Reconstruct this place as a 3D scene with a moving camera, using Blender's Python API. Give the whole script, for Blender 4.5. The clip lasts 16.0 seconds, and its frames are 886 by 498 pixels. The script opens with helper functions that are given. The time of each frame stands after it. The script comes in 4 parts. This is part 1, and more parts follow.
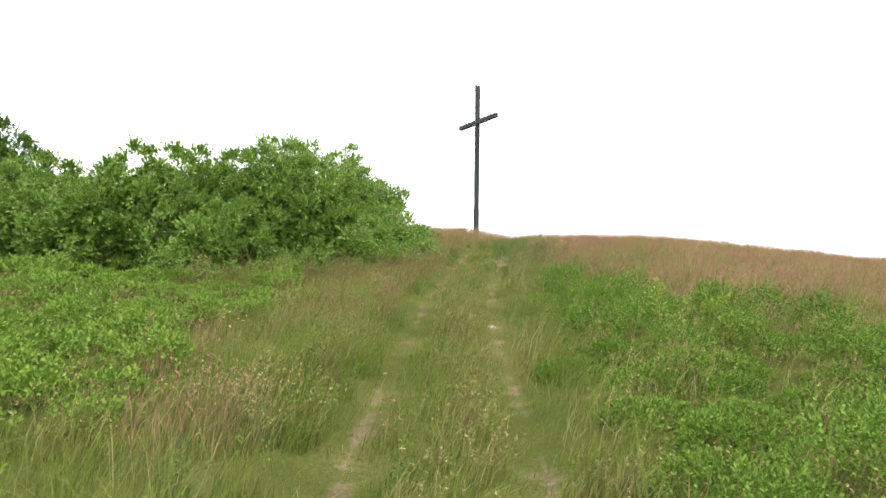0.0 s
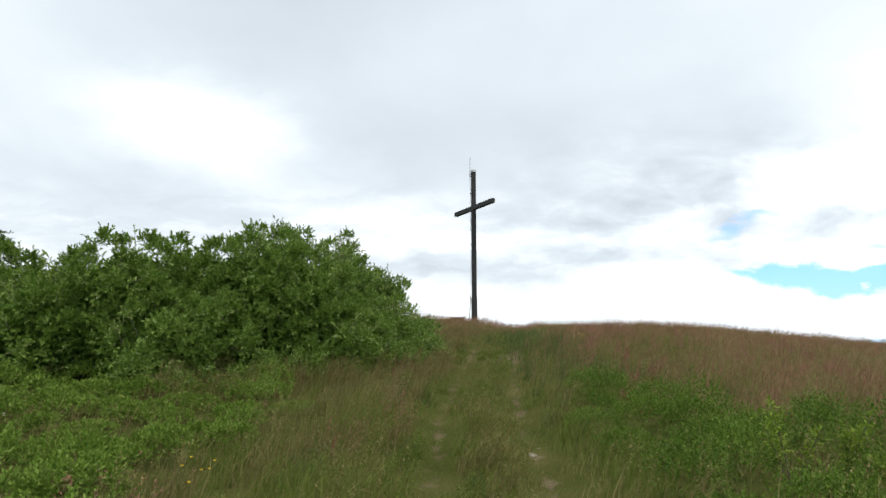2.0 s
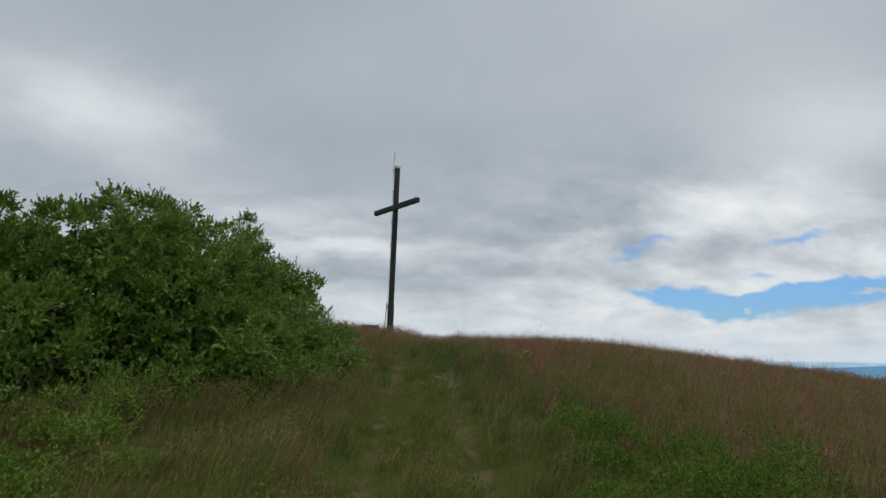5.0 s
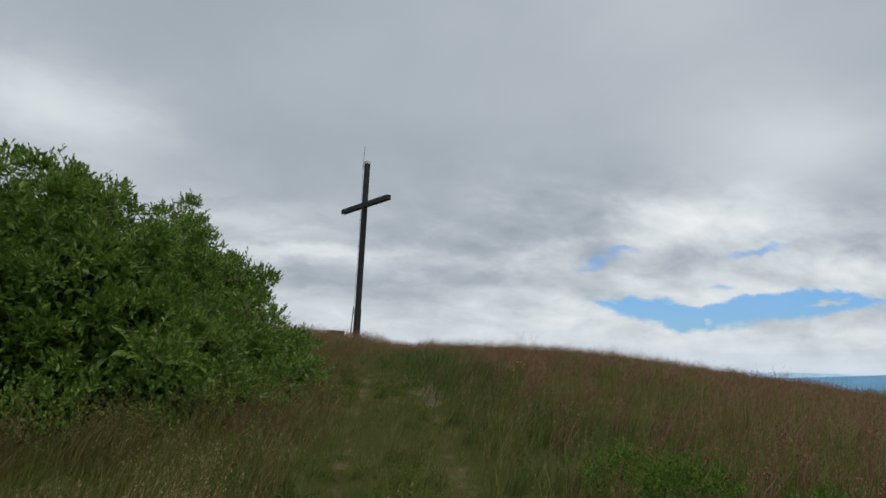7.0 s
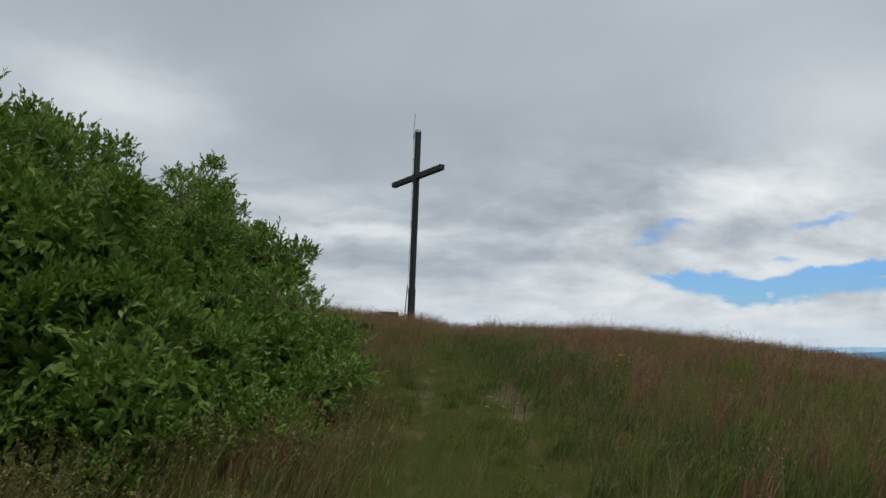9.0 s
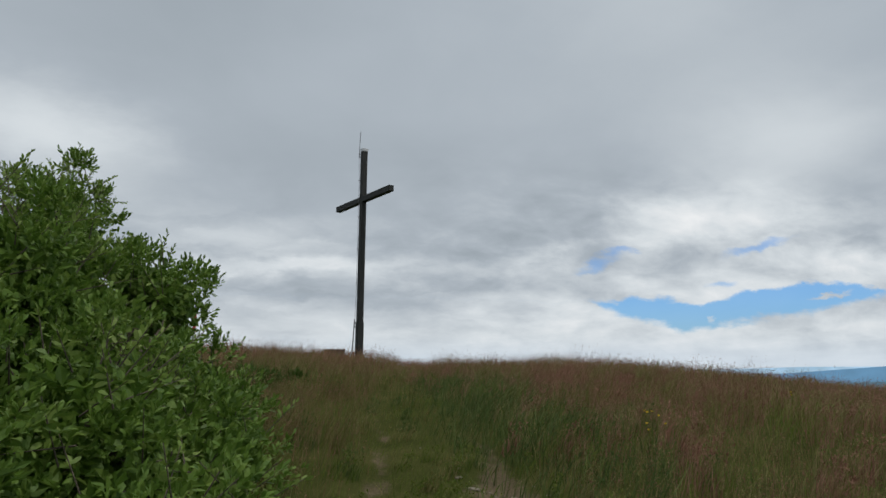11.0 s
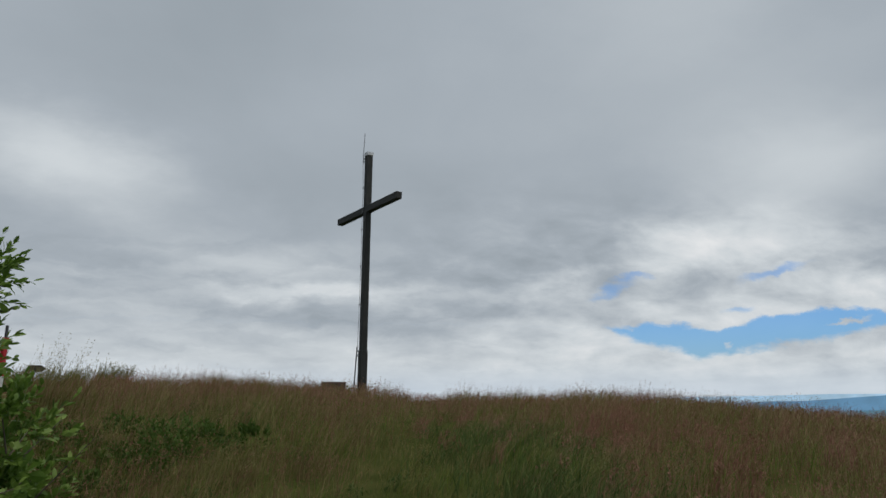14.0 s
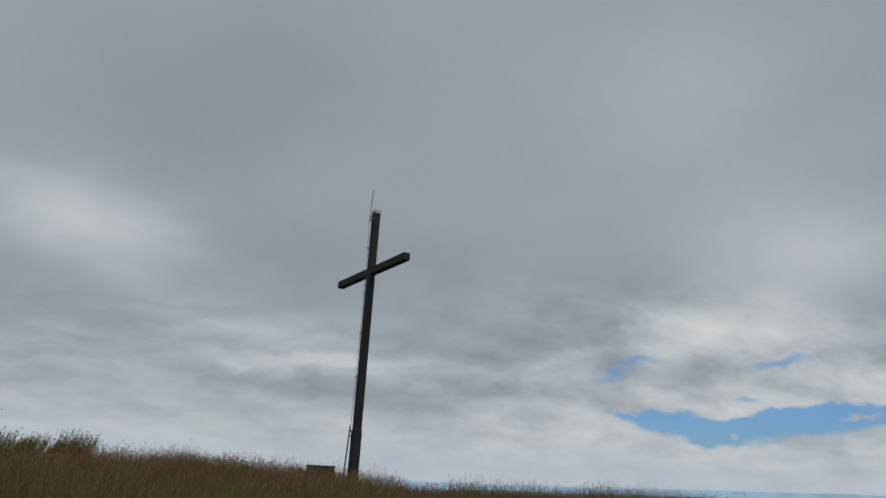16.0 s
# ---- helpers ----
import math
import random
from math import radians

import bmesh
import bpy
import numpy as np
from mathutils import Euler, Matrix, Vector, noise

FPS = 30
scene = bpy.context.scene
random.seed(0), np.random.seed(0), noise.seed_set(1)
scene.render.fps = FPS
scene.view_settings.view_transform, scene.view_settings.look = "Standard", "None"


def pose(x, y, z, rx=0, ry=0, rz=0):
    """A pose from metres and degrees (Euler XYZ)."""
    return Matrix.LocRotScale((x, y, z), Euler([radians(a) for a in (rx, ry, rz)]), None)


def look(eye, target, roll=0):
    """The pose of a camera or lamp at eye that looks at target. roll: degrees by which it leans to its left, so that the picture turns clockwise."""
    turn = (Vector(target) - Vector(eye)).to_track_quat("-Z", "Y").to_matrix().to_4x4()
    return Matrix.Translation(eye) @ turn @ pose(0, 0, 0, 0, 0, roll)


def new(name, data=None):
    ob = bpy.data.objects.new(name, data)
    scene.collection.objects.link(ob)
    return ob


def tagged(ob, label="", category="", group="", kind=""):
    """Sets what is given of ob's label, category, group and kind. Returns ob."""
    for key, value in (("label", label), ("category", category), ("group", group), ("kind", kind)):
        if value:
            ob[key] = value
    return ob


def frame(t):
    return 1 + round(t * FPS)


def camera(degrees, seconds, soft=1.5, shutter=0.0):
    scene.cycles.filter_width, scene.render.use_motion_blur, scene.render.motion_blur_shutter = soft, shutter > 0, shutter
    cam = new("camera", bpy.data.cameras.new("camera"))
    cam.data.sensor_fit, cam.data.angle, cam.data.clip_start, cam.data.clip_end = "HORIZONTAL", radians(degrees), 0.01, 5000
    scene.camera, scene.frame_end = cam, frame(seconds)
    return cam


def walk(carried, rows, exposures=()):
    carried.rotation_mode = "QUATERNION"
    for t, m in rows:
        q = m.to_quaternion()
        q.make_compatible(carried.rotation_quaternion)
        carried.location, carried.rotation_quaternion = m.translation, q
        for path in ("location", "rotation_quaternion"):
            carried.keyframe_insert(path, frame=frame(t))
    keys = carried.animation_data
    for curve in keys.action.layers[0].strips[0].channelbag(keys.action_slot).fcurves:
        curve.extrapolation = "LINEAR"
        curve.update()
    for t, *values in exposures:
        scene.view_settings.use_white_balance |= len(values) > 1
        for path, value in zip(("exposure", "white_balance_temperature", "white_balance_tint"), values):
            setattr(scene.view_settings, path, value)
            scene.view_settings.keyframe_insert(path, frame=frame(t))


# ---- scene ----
import itertools

# ---- camera and walk ----
cam = camera(69.1, 16.0)
PATH = [
    (0, (0.803, 0.214, 2.179), (0.775, 2.214, 2.19), 0.7),
    (0.5, (0.709, 0.565, 2.309), (0.647, 2.564, 2.304), -0.2),
    (1, (0.509, 1.132, 2.342), (0.479, 3.127, 2.49), 1.7),
    (1.5, (0.439, 1.565, 2.36), (0.478, 3.55, 2.601), 0.2),
    (2, (0.377, 1.943, 2.421), (0.378, 3.924, 2.699), -0.1),
    (2.5, (0.283, 2.497, 2.446), (0.473, 4.466, 2.746), 0.7),
    (3, (0.251, 3.019, 2.424), (0.56, 4.976, 2.698), 0.8),
    (5.3, (0.118, 5.587, 2.558), (0.388, 7.543, 2.876), 2.1),
    (5.5, (0.164, 5.834, 2.553), (0.514, 7.775, 2.883), 2.1),
    (6, (0.266, 6.411, 2.595), (0.629, 8.348, 2.937), 0.4),
    (6.5, (0.24, 6.947, 2.556), (0.58, 8.885, 2.912), 1.2),
    (7, (0.233, 7.545, 2.58), (0.601, 9.482, 2.915), 2.5),
    (7.5, (0.259, 8.178, 2.653), (0.516, 10.137, 2.96), 1.5),
    (8, (0.213, 8.889, 2.691), (0.426, 10.86, 2.949), 2.0),
    (10.5, (0.53, 12.2, 2.995), (0.795, 14.159, 3.296), 1.2),
    (11, (0.577, 13.009, 3.043), (0.945, 14.942, 3.403), 0.2),
    (11.5, (0.723, 13.75, 3.089), (1.115, 15.663, 3.522), 0.2),
    (12, (0.76, 14.422, 3.083), (1.159, 16.332, 3.52), 1.4),
    (12.5, (0.892, 15.127, 3.125), (1.353, 17.03, 3.531), -0.2),
    (13, (1.009, 15.663, 3.177), (1.329, 17.601, 3.555), 0.5),
    (13.5, (1.073, 16.268, 3.3), (1.378, 18.212, 3.662), 3.1),
    (14, (1.2, 16.904, 3.37), (1.525, 18.827, 3.809), 0.2),
    (14.5, (1.285, 17.561, 3.466), (1.547, 19.482, 3.959), 1.8),
    (15, (1.28, 18.136, 3.585), (1.68, 20.004, 4.18), 3.7),
    (15.5, (1.325, 18.792, 3.72), (1.715, 20.64, 4.38), -1.3),
    (16, (1.39, 19.353, 3.735), (1.684, 21.218, 4.395), 3.0),
]
EXPOSURES = [(0.0, 2.2, 6900, 10), (0.5, 2.1, 6900, 10), (1.0, 1.96, 6850, 10), (1.5, 1.32, 6800, 10), (2.0, 0.93, 6700, 10), (2.5, 0.6, 6600, 10), (3.0, 0.33, 6550, 10), (3.6, 0.12, 6500, 10), (5.5, 0.0, 6500, 10),
             (8.0, 0.0, 6500, 10), (11.0, 0.0, 6500, 10), (13.0, -0.10, 6500, 10), (14.0, -0.13, 6500, 10), (15.0, -0.36, 6500, 10), (16.0, -0.45, 6500, 10)]
walk(cam, [(t, look(eye, target, roll)) for t, eye, target, roll in PATH], EXPOSURES)

# ---- world: broken overcast with a blue gap low in the east, and a veiled sun ----
SUN_AZIMUTH, SUN_ELEVATION = 150.0, 70.0
world = bpy.data.worlds.new("sky")
scene.world = world
world.use_nodes = True
wt = world.node_tree
wt.nodes.clear()


class Net:
    """Short hand for building node trees."""

    def __init__(self, tree):
        self.tree = tree

    def node(self, kind, **given):
        n = self.tree.nodes.new(kind)
        for key, value in given.items():
            setattr(n, key, value)
        return n

    def put(self, socket, value):
        if isinstance(value, bpy.types.NodeSocket):
            self.tree.links.new(value, socket)
        elif value is not None:
            socket.default_value = value

    def math(self, operation, a, b=None, c=None, clamp=False):
        n = self.node("ShaderNodeMath", operation=operation, use_clamp=clamp)
        for socket, value in zip(n.inputs, (a, b, c)):
            self.put(socket, value)
        return n.outputs[0]

    def vec(self, operation, a, b=None):
        n = self.node("ShaderNodeVectorMath", operation=operation)
        self.put(n.inputs[0], a)
        if b is not None:
            self.put(n.inputs[3] if operation == "SCALE" else n.inputs[1], b)
        return n.outputs[0]

    def mix(self, factor, a, b):
        n = self.node("ShaderNodeMix", data_type="RGBA")
        self.put(n.inputs[0], factor), self.put(n.inputs[6], a), self.put(n.inputs[7], b)
        return n.outputs[2]

    def noise(self, vector, scale, detail=5.0, rough=0.55, distort=0.0):
        n = self.node("ShaderNodeTexNoise")
        self.put(n.inputs["Vector"], vector)
        n.inputs["Scale"].default_value, n.inputs["Detail"].default_value = scale, detail
        n.inputs["Roughness"].default_value, n.inputs["Distortion"].default_value = rough, distort
        return n.outputs[0]

    def remap(self, value, a, b, c=0.0, d=1.0):
        n = self.node("ShaderNodeMapRange", interpolation_type="SMOOTHSTEP")
        for socket, v in zip(n.inputs, (value, a, b, c, d)):
            self.put(socket, v)
        return n.outputs[0]

    def ramp(self, value, stops):
        n = self.node("ShaderNodeValToRGB")
        self.put(n.inputs[0], value)
        while len(n.color_ramp.elements) < len(stops):
            n.color_ramp.elements.new(0.5)
        for e, (at, colour) in zip(n.color_ramp.elements, stops):
            e.position, e.color = at, (*colour, 1)
        return n.outputs[0]


w = Net(wt)
way = w.node("ShaderNodeTexCoord").outputs["Generated"]
axes = w.node("ShaderNodeSeparateXYZ")
w.put(axes.inputs[0], way)
dx, dy, dz = axes.outputs
forward = w.math("MAXIMUM", dy, 0.02)
ahead = w.remap(dy, 0.05, 0.3)
u0, v0 = w.math("DIVIDE", dx, forward), w.math("DIVIDE", dz, forward)
# cloud sheets seen from below: they flatten towards the horizon
high = w.math("ADD", w.math("MAXIMUM", dz, 0.0), 0.10)
sheet = w.node("ShaderNodeCombineXYZ")
w.put(sheet.inputs[0], w.math("DIVIDE", dx, high)), w.put(sheet.inputs[1], w.math("DIVIDE", w.math("MULTIPLY", dy, 0.55), high))
broad = w.noise(sheet.outputs[0], 0.75, 3.0, 0.5, 0.3)
fine = w.noise(sheet.outputs[0], 2.1, 5.0, 0.55, 0.3)
plane = w.node("ShaderNodeCombineXYZ")
w.put(plane.inputs[0], u0), w.put(plane.inputs[1], w.math("MULTIPLY", v0, 2.2))
warp_a = w.math("SUBTRACT", w.noise(plane.outputs[0], 7.0, 6.0, 0.6), 0.5)
warp_b = w.math("SUBTRACT", w.noise(w.vec("ADD", plane.outputs[0], (5.2, 1.3, 2.0)), 7.0, 6.0, 0.6), 0.5)
u1 = w.math("MULTIPLY_ADD", warp_a, 0.16, u0)
v1 = w.math("MULTIPLY_ADD", warp_b, 0.075, v0)


def spot(u, v, along, across, tilt=0.0):
    """A soft elongated patch of the sky round (u, v): 1 in its middle."""
    c, s = math.cos(radians(tilt)), math.sin(radians(tilt))
    a, b = w.math("SUBTRACT", u1, u), w.math("SUBTRACT", v1, v)
    p = w.math("MULTIPLY_ADD", a, c / along, w.math("MULTIPLY", b, s / along))
    q = w.math("MULTIPLY_ADD", b, c / across, w.math("MULTIPLY", a, -s / across))
    return w.math("EXPONENT", w.math("MULTIPLY", w.math("MULTIPLY_ADD", p, p, w.math("MULTIPLY", q, q)), -1.0))


def total(items):
    out = None
    for amount, *shape in items:
        one = w.math("MULTIPLY", spot(*shape), amount)
        out = one if out is None else w.math("ADD", out, one)
    return w.math("MULTIPLY", out, ahead)


light_clouds = total([(0.26, 0.74, 0.27, 0.16, 0.05, 6), (0.2, 0.56, 0.235, 0.10, 0.04, 8), (0.15, 0.335, 0.18, 0.07, 0.025, 4), (0.23, -0.40, 0.345, 0.16, 0.065, -14),
                      (0.20, -0.03, 0.153, 0.17, 0.013, 1), (0.10, -0.135, 0.2, 0.14, 0.03, -3), (0.18, 0.93, 0.195, 0.22, 0.03, 3), (0.12, 0.62, 0.14, 0.2, 0.03, 3),
                      (0.10, 0.45, 0.07, 0.3, 0.03, 0), (0.12, 0.85, 0.42, 0.22, 0.12, 10), (0.07, 0.6, 0.75, 0.3, 0.2, 30)])
dark_clouds = total([(0.09, -0.03, 0.113, 0.2, 0.018, -3), (0.05, 0.335, 0.222, 0.14, 0.02, -2), (0.06, -0.2, 0.6, 0.3, 0.16, 10), (0.05, 0.05, 0.32, 0.5, 0.07, 0), (0.06, 0.3, 0.13, 0.12, 0.012, 2)])
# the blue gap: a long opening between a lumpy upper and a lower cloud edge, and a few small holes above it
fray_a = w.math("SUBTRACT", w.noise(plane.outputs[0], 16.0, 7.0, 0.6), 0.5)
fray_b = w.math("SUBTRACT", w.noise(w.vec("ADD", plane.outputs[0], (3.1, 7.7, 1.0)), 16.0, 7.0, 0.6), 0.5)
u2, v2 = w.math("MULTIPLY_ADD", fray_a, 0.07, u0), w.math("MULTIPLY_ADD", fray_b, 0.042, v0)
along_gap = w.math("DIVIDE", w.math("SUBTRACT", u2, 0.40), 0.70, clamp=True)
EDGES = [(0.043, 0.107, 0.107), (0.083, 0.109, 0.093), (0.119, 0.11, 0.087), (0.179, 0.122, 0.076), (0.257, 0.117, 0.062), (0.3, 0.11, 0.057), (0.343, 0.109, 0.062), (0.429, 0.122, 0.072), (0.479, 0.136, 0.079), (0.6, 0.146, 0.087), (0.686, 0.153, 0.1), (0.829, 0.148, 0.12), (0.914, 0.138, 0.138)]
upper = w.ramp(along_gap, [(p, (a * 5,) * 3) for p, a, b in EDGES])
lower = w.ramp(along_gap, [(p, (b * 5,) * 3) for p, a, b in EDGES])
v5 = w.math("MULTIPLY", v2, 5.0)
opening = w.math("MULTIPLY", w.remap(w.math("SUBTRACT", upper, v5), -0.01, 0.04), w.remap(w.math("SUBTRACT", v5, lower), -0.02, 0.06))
u1, v1 = w.math("MULTIPLY_ADD", fray_a, 0.10, u0), w.math("MULTIPLY_ADD", fray_b, 0.045, v0)
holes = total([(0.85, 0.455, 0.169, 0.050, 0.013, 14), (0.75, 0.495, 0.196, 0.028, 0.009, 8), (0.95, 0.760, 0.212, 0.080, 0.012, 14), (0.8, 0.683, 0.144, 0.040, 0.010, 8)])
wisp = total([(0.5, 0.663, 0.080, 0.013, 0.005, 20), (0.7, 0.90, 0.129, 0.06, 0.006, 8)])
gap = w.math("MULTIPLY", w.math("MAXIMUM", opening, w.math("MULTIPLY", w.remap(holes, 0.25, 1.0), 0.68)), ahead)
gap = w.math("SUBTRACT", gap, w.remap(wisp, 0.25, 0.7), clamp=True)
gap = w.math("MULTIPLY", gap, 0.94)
puffs = w.math("MULTIPLY", w.math("SUBTRACT", w.noise(plane.outputs[0], 9.0, 8.0, 0.56, 0.25), 0.5), w.math("MULTIPLY", w.math("MULTIPLY", w.remap(v0, 0.40, 0.20), w.remap(u0, -0.1, 0.5, 0.12, 1.0)), ahead))
low_sky = w.remap(dz, 0.40, 0.12)
bands = w.node("ShaderNodeCombineXYZ")
w.put(bands.inputs[0], w.math("MULTIPLY", u1, 4.2)), w.put(bands.inputs[1], w.math("MULTIPLY", v1, 21.0))
banded = w.math("MULTIPLY", w.math("SUBTRACT", w.noise(bands.outputs[0], 1.0, 5.0, 0.55, 0.2), 0.5), w.math("MULTIPLY", w.remap(v0, 0.30, 0.14), ahead))
level = w.math("MULTIPLY_ADD", w.math("SUBTRACT", broad, 0.5), 0.20, 0.425)
level = w.math("MULTIPLY_ADD", w.math("SUBTRACT", fine, 0.5), w.math("MULTIPLY_ADD", low_sky, 0.06, 0.08), level)
level = w.math("MULTIPLY_ADD", banded, w.remap(u0, 0.2, 0.6, 0.46, 0.10), level)
level = w.math("MULTIPLY_ADD", puffs, 0.55, level)
level = w.math("ADD", level, w.math("SUBTRACT", light_clouds, dark_clouds))
level = w.math("ADD", level, w.remap(dz, 0.0, 0.20, 0.17, 0.0))
cloud = w.ramp(level, [(0.18, (0.20, 0.24, 0.27)), (0.42, (0.375, 0.422, 0.468)), (0.62, (0.60, 0.645, 0.675)), (0.88, (0.88, 0.88, 0.88))])
nishita = w.node("ShaderNodeTexSky", sky_type="NISHITA")
nishita.sun_disc, nishita.sun_elevation, nishita.sun_rotation = False, radians(SUN_ELEVATION), radians(SUN_AZIMUTH)
blue = w.vec("MULTIPLY", w.vec("SCALE", nishita.outputs[0], 0.13), (0.40, 0.67, 1.02))
ground_side = w.remap(dz, -0.03, 0.0)
haze = w.remap(dz, 0.055, 0.0, 0.0, 0.75)
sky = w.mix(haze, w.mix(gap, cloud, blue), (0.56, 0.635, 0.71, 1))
back = w.node("ShaderNodeBackground")
w.put(back.inputs[0], sky)
back.inputs[1].default_value = 1.09
w.put(w.node("ShaderNodeOutputWorld").inputs[0], back.outputs[0])

sun_data = bpy.data.lights.new("sun", "SUN")
sun_data.energy, sun_data.angle, sun_data.color = 1.6, radians(9), (1.0, 0.96, 0.90)
sun = new("sun", sun_data)
sa, se = radians(SUN_AZIMUTH), radians(SUN_ELEVATION)
sun.matrix_world = look((0, 0, 40), (-math.sin(sa) * math.cos(se), -math.cos(sa) * math.cos(se), 40 - math.sin(se)))


# ---- materials ----
def material(name, stops, rough=0.8, through_light=0.0, bump=0.0, scale=6.0, detail_scale=60.0, island=True, spec=0.3, metal=0.0, patch=None, patch_scale=0.6):
    """A surface with two scales of variation. stops: base colours from dark to light; patch: a second tint in broad drifts."""
    m = bpy.data.materials.new(name)
    m.use_nodes = True
    n = Net(m.node_tree)
    bsdf = m.node_tree.nodes["Principled BSDF"]
    place = n.node("ShaderNodeNewGeometry").outputs["Position"]
    if not island:
        place = n.node("ShaderNodeTexCoord").outputs["Object"]
    grain = n.noise(place, detail_scale, 4.0, 0.6)
    soft = n.noise(place, scale, 4.0, 0.55)
    value = n.math("ADD", n.math("MULTIPLY", soft, 0.6), n.math("MULTIPLY", grain, 0.4))
    if island:
        value = n.math("MULTIPLY_ADD", n.node("ShaderNodeNewGeometry").outputs["Random Per Island"], 0.55, n.math("MULTIPLY_ADD", value, 1.1, -0.32))
    colour = n.ramp(value, stops)
    if patch:
        colour = n.mix(n.remap(n.noise(place, patch_scale, 3.0, 0.55), 0.42, 0.62, 0.0, 0.75), colour, (*patch, 1))
    n.put(bsdf.inputs["Base Color"], colour)
    n.put(bsdf.inputs["Roughness"], n.math("MULTIPLY_ADD", grain, 0.2, rough - 0.1))
    bsdf.inputs["Specular IOR Level"].default_value = spec
    bsdf.inputs["Metallic"].default_value = metal
    if bump:
        b = n.node("ShaderNodeBump")
        b.inputs["Strength"].default_value, b.inputs["Distance"].default_value = 0.6, bump
        n.put(b.inputs["Height"], value)
        n.put(bsdf.inputs["Normal"], b.outputs[0])
    if through_light:
        leaf = n.node("ShaderNodeBsdfTranslucent")
        n.put(leaf.inputs[0], colour)
        both = n.node("ShaderNodeMixShader")
        both.inputs[0].default_value = through_light
        n.put(both.inputs[1], bsdf.outputs[0]), n.put(both.inputs[2], leaf.outputs[0])
        n.put(m.node_tree.nodes["Material Output"].inputs[0], both.outputs[0])
    return m


SALLOW = material("sallow_leaf", [(0.1, (0.064, 0.121, 0.018)), (0.5, (0.121, 0.210, 0.031)), (0.9, (0.221, 0.318, 0.067))], 0.5, 0.36, scale=1.2, spec=0.3)
FRESH = material("young_sallow_leaf", [(0.1, (0.12, 0.19, 0.03)), (0.5, (0.19, 0.28, 0.055)), (0.9, (0.30, 0.38, 0.11))], 0.5, 0.38, scale=1.2, spec=0.3)
DARK_LEAF = material("dark_leaf", [(0.1, (0.04, 0.08, 0.012)), (0.9, (0.10, 0.16, 0.03))], 0.6, 0.3, scale=1.2, spec=0.2)
YOUNG_LEAF = material("young_leaf", [(0.1, (0.12, 0.19, 0.02)), (0.9, (0.23, 0.31, 0.05))], 0.75, 0.35, scale=2.0, spec=0.1)
BILBERRY = material("bilberry_leaf", [(0.1, (0.042, 0.086, 0.011)), (0.5, (0.092, 0.165, 0.021)), (0.88, (0.18, 0.265, 0.045)), (0.99, (0.24, 0.17, 0.05))], 0.65, 0.24, scale=0.8, spec=0.15)
HERB = material("herb_leaf", [(0.1, (0.069, 0.133, 0.016)), (0.5, (0.128, 0.212, 0.028)), (0.85, (0.207, 0.286, 0.064)), (0.98, (0.267, 0.226, 0.099))], 0.7, 0.24, scale=0.9, spec=0.15)
GREEN_GRASS = material("green_grass", [(0.1, (0.056, 0.094, 0.012)), (0.5, (0.118, 0.168, 0.026)), (0.8, (0.187, 0.206, 0.052)), (0.97, (0.337, 0.281, 0.121))], 0.7, 0.32, scale=0.6, spec=0.15)
STRAW_GRASS = material("straw_grass", [(0.1, (0.085, 0.086, 0.020)), (0.5, (0.165, 0.146, 0.050)), (0.95, (0.37, 0.31, 0.145))], 0.75, 0.24, scale=0.4, spec=0.15)
RED_GRASS = material("reddish_grass_panicles", [(0.1, (0.121, 0.057, 0.036)), (0.5, (0.248, 0.124, 0.085)), (0.95, (0.467, 0.263, 0.187))], 0.85, 0.22, scale=0.35, spec=0.1)
BARK = material("bark", [(0.2, (0.05, 0.04, 0.03)), (0.8, (0.16, 0.13, 0.10))], 0.9, 0, 0.01, 8, 80, False)
STONE = material("pale_stone", [(0.2, (0.12, 0.10, 0.075)), (0.8, (0.30, 0.26, 0.20))], 0.95, 0, 0.006, 7, 60, False)
BEAM = material("weathered_dark_beam", [(0.2, (0.018, 0.019, 0.018)), (0.5, (0.031, 0.032, 0.030)), (0.85, (0.055, 0.053, 0.048))], 0.75, 0, 0.004, 3, 45, False)
ZINC = material("zinc_sheet", [(0.2, (0.42, 0.43, 0.45)), (0.8, (0.62, 0.63, 0.64))], 0.5, 0, 0, 5, 60, False, 0.5, 0.2)
STEEL = material("grey_steel", [(0.2, (0.09, 0.09, 0.095)), (0.8, (0.18, 0.18, 0.19))], 0.5, 0, 0, 5, 60, False, 0.5, 0.7)
BOX_STONE = material("dark_plinth", [(0.2, (0.07, 0.055, 0.045)), (0.8, (0.16, 0.13, 0.105))], 0.9, 0, 0.008, 5, 40, False)
RED_PAINT = material("red_paint", [(0.2, (0.42, 0.03, 0.035)), (0.8, (0.60, 0.05, 0.06))], 0.5, 0, 0, 8, 60, False)
WHITE_PAINT = material("white_paint", [(0.2, (0.66, 0.65, 0.62)), (0.8, (0.80, 0.79, 0.77))], 0.5, 0, 0, 8, 60, False)
SIGN_WOOD = material("dark_sign_wood", [(0.2, (0.035, 0.03, 0.025)), (0.8, (0.08, 0.07, 0.055))], 0.8, 0, 0.003, 6, 50, False)
YELLOW = material("yellow_petal", [(0.2, (0.70, 0.45, 0.02)), (0.8, (0.85, 0.62, 0.04))], 0.6, 0.2)
PALE_PETAL = material("pale_petal", [(0.2, (0.6, 0.58, 0.45)), (0.8, (0.75, 0.72, 0.62))], 0.6, 0.2)


# ---- lie of the land ----
def lattice(x, y, seed):
    v = np.sin(x * 127.1 + y * 311.7 + seed * 74.7) * 43758.5453
    return v - np.floor(v)


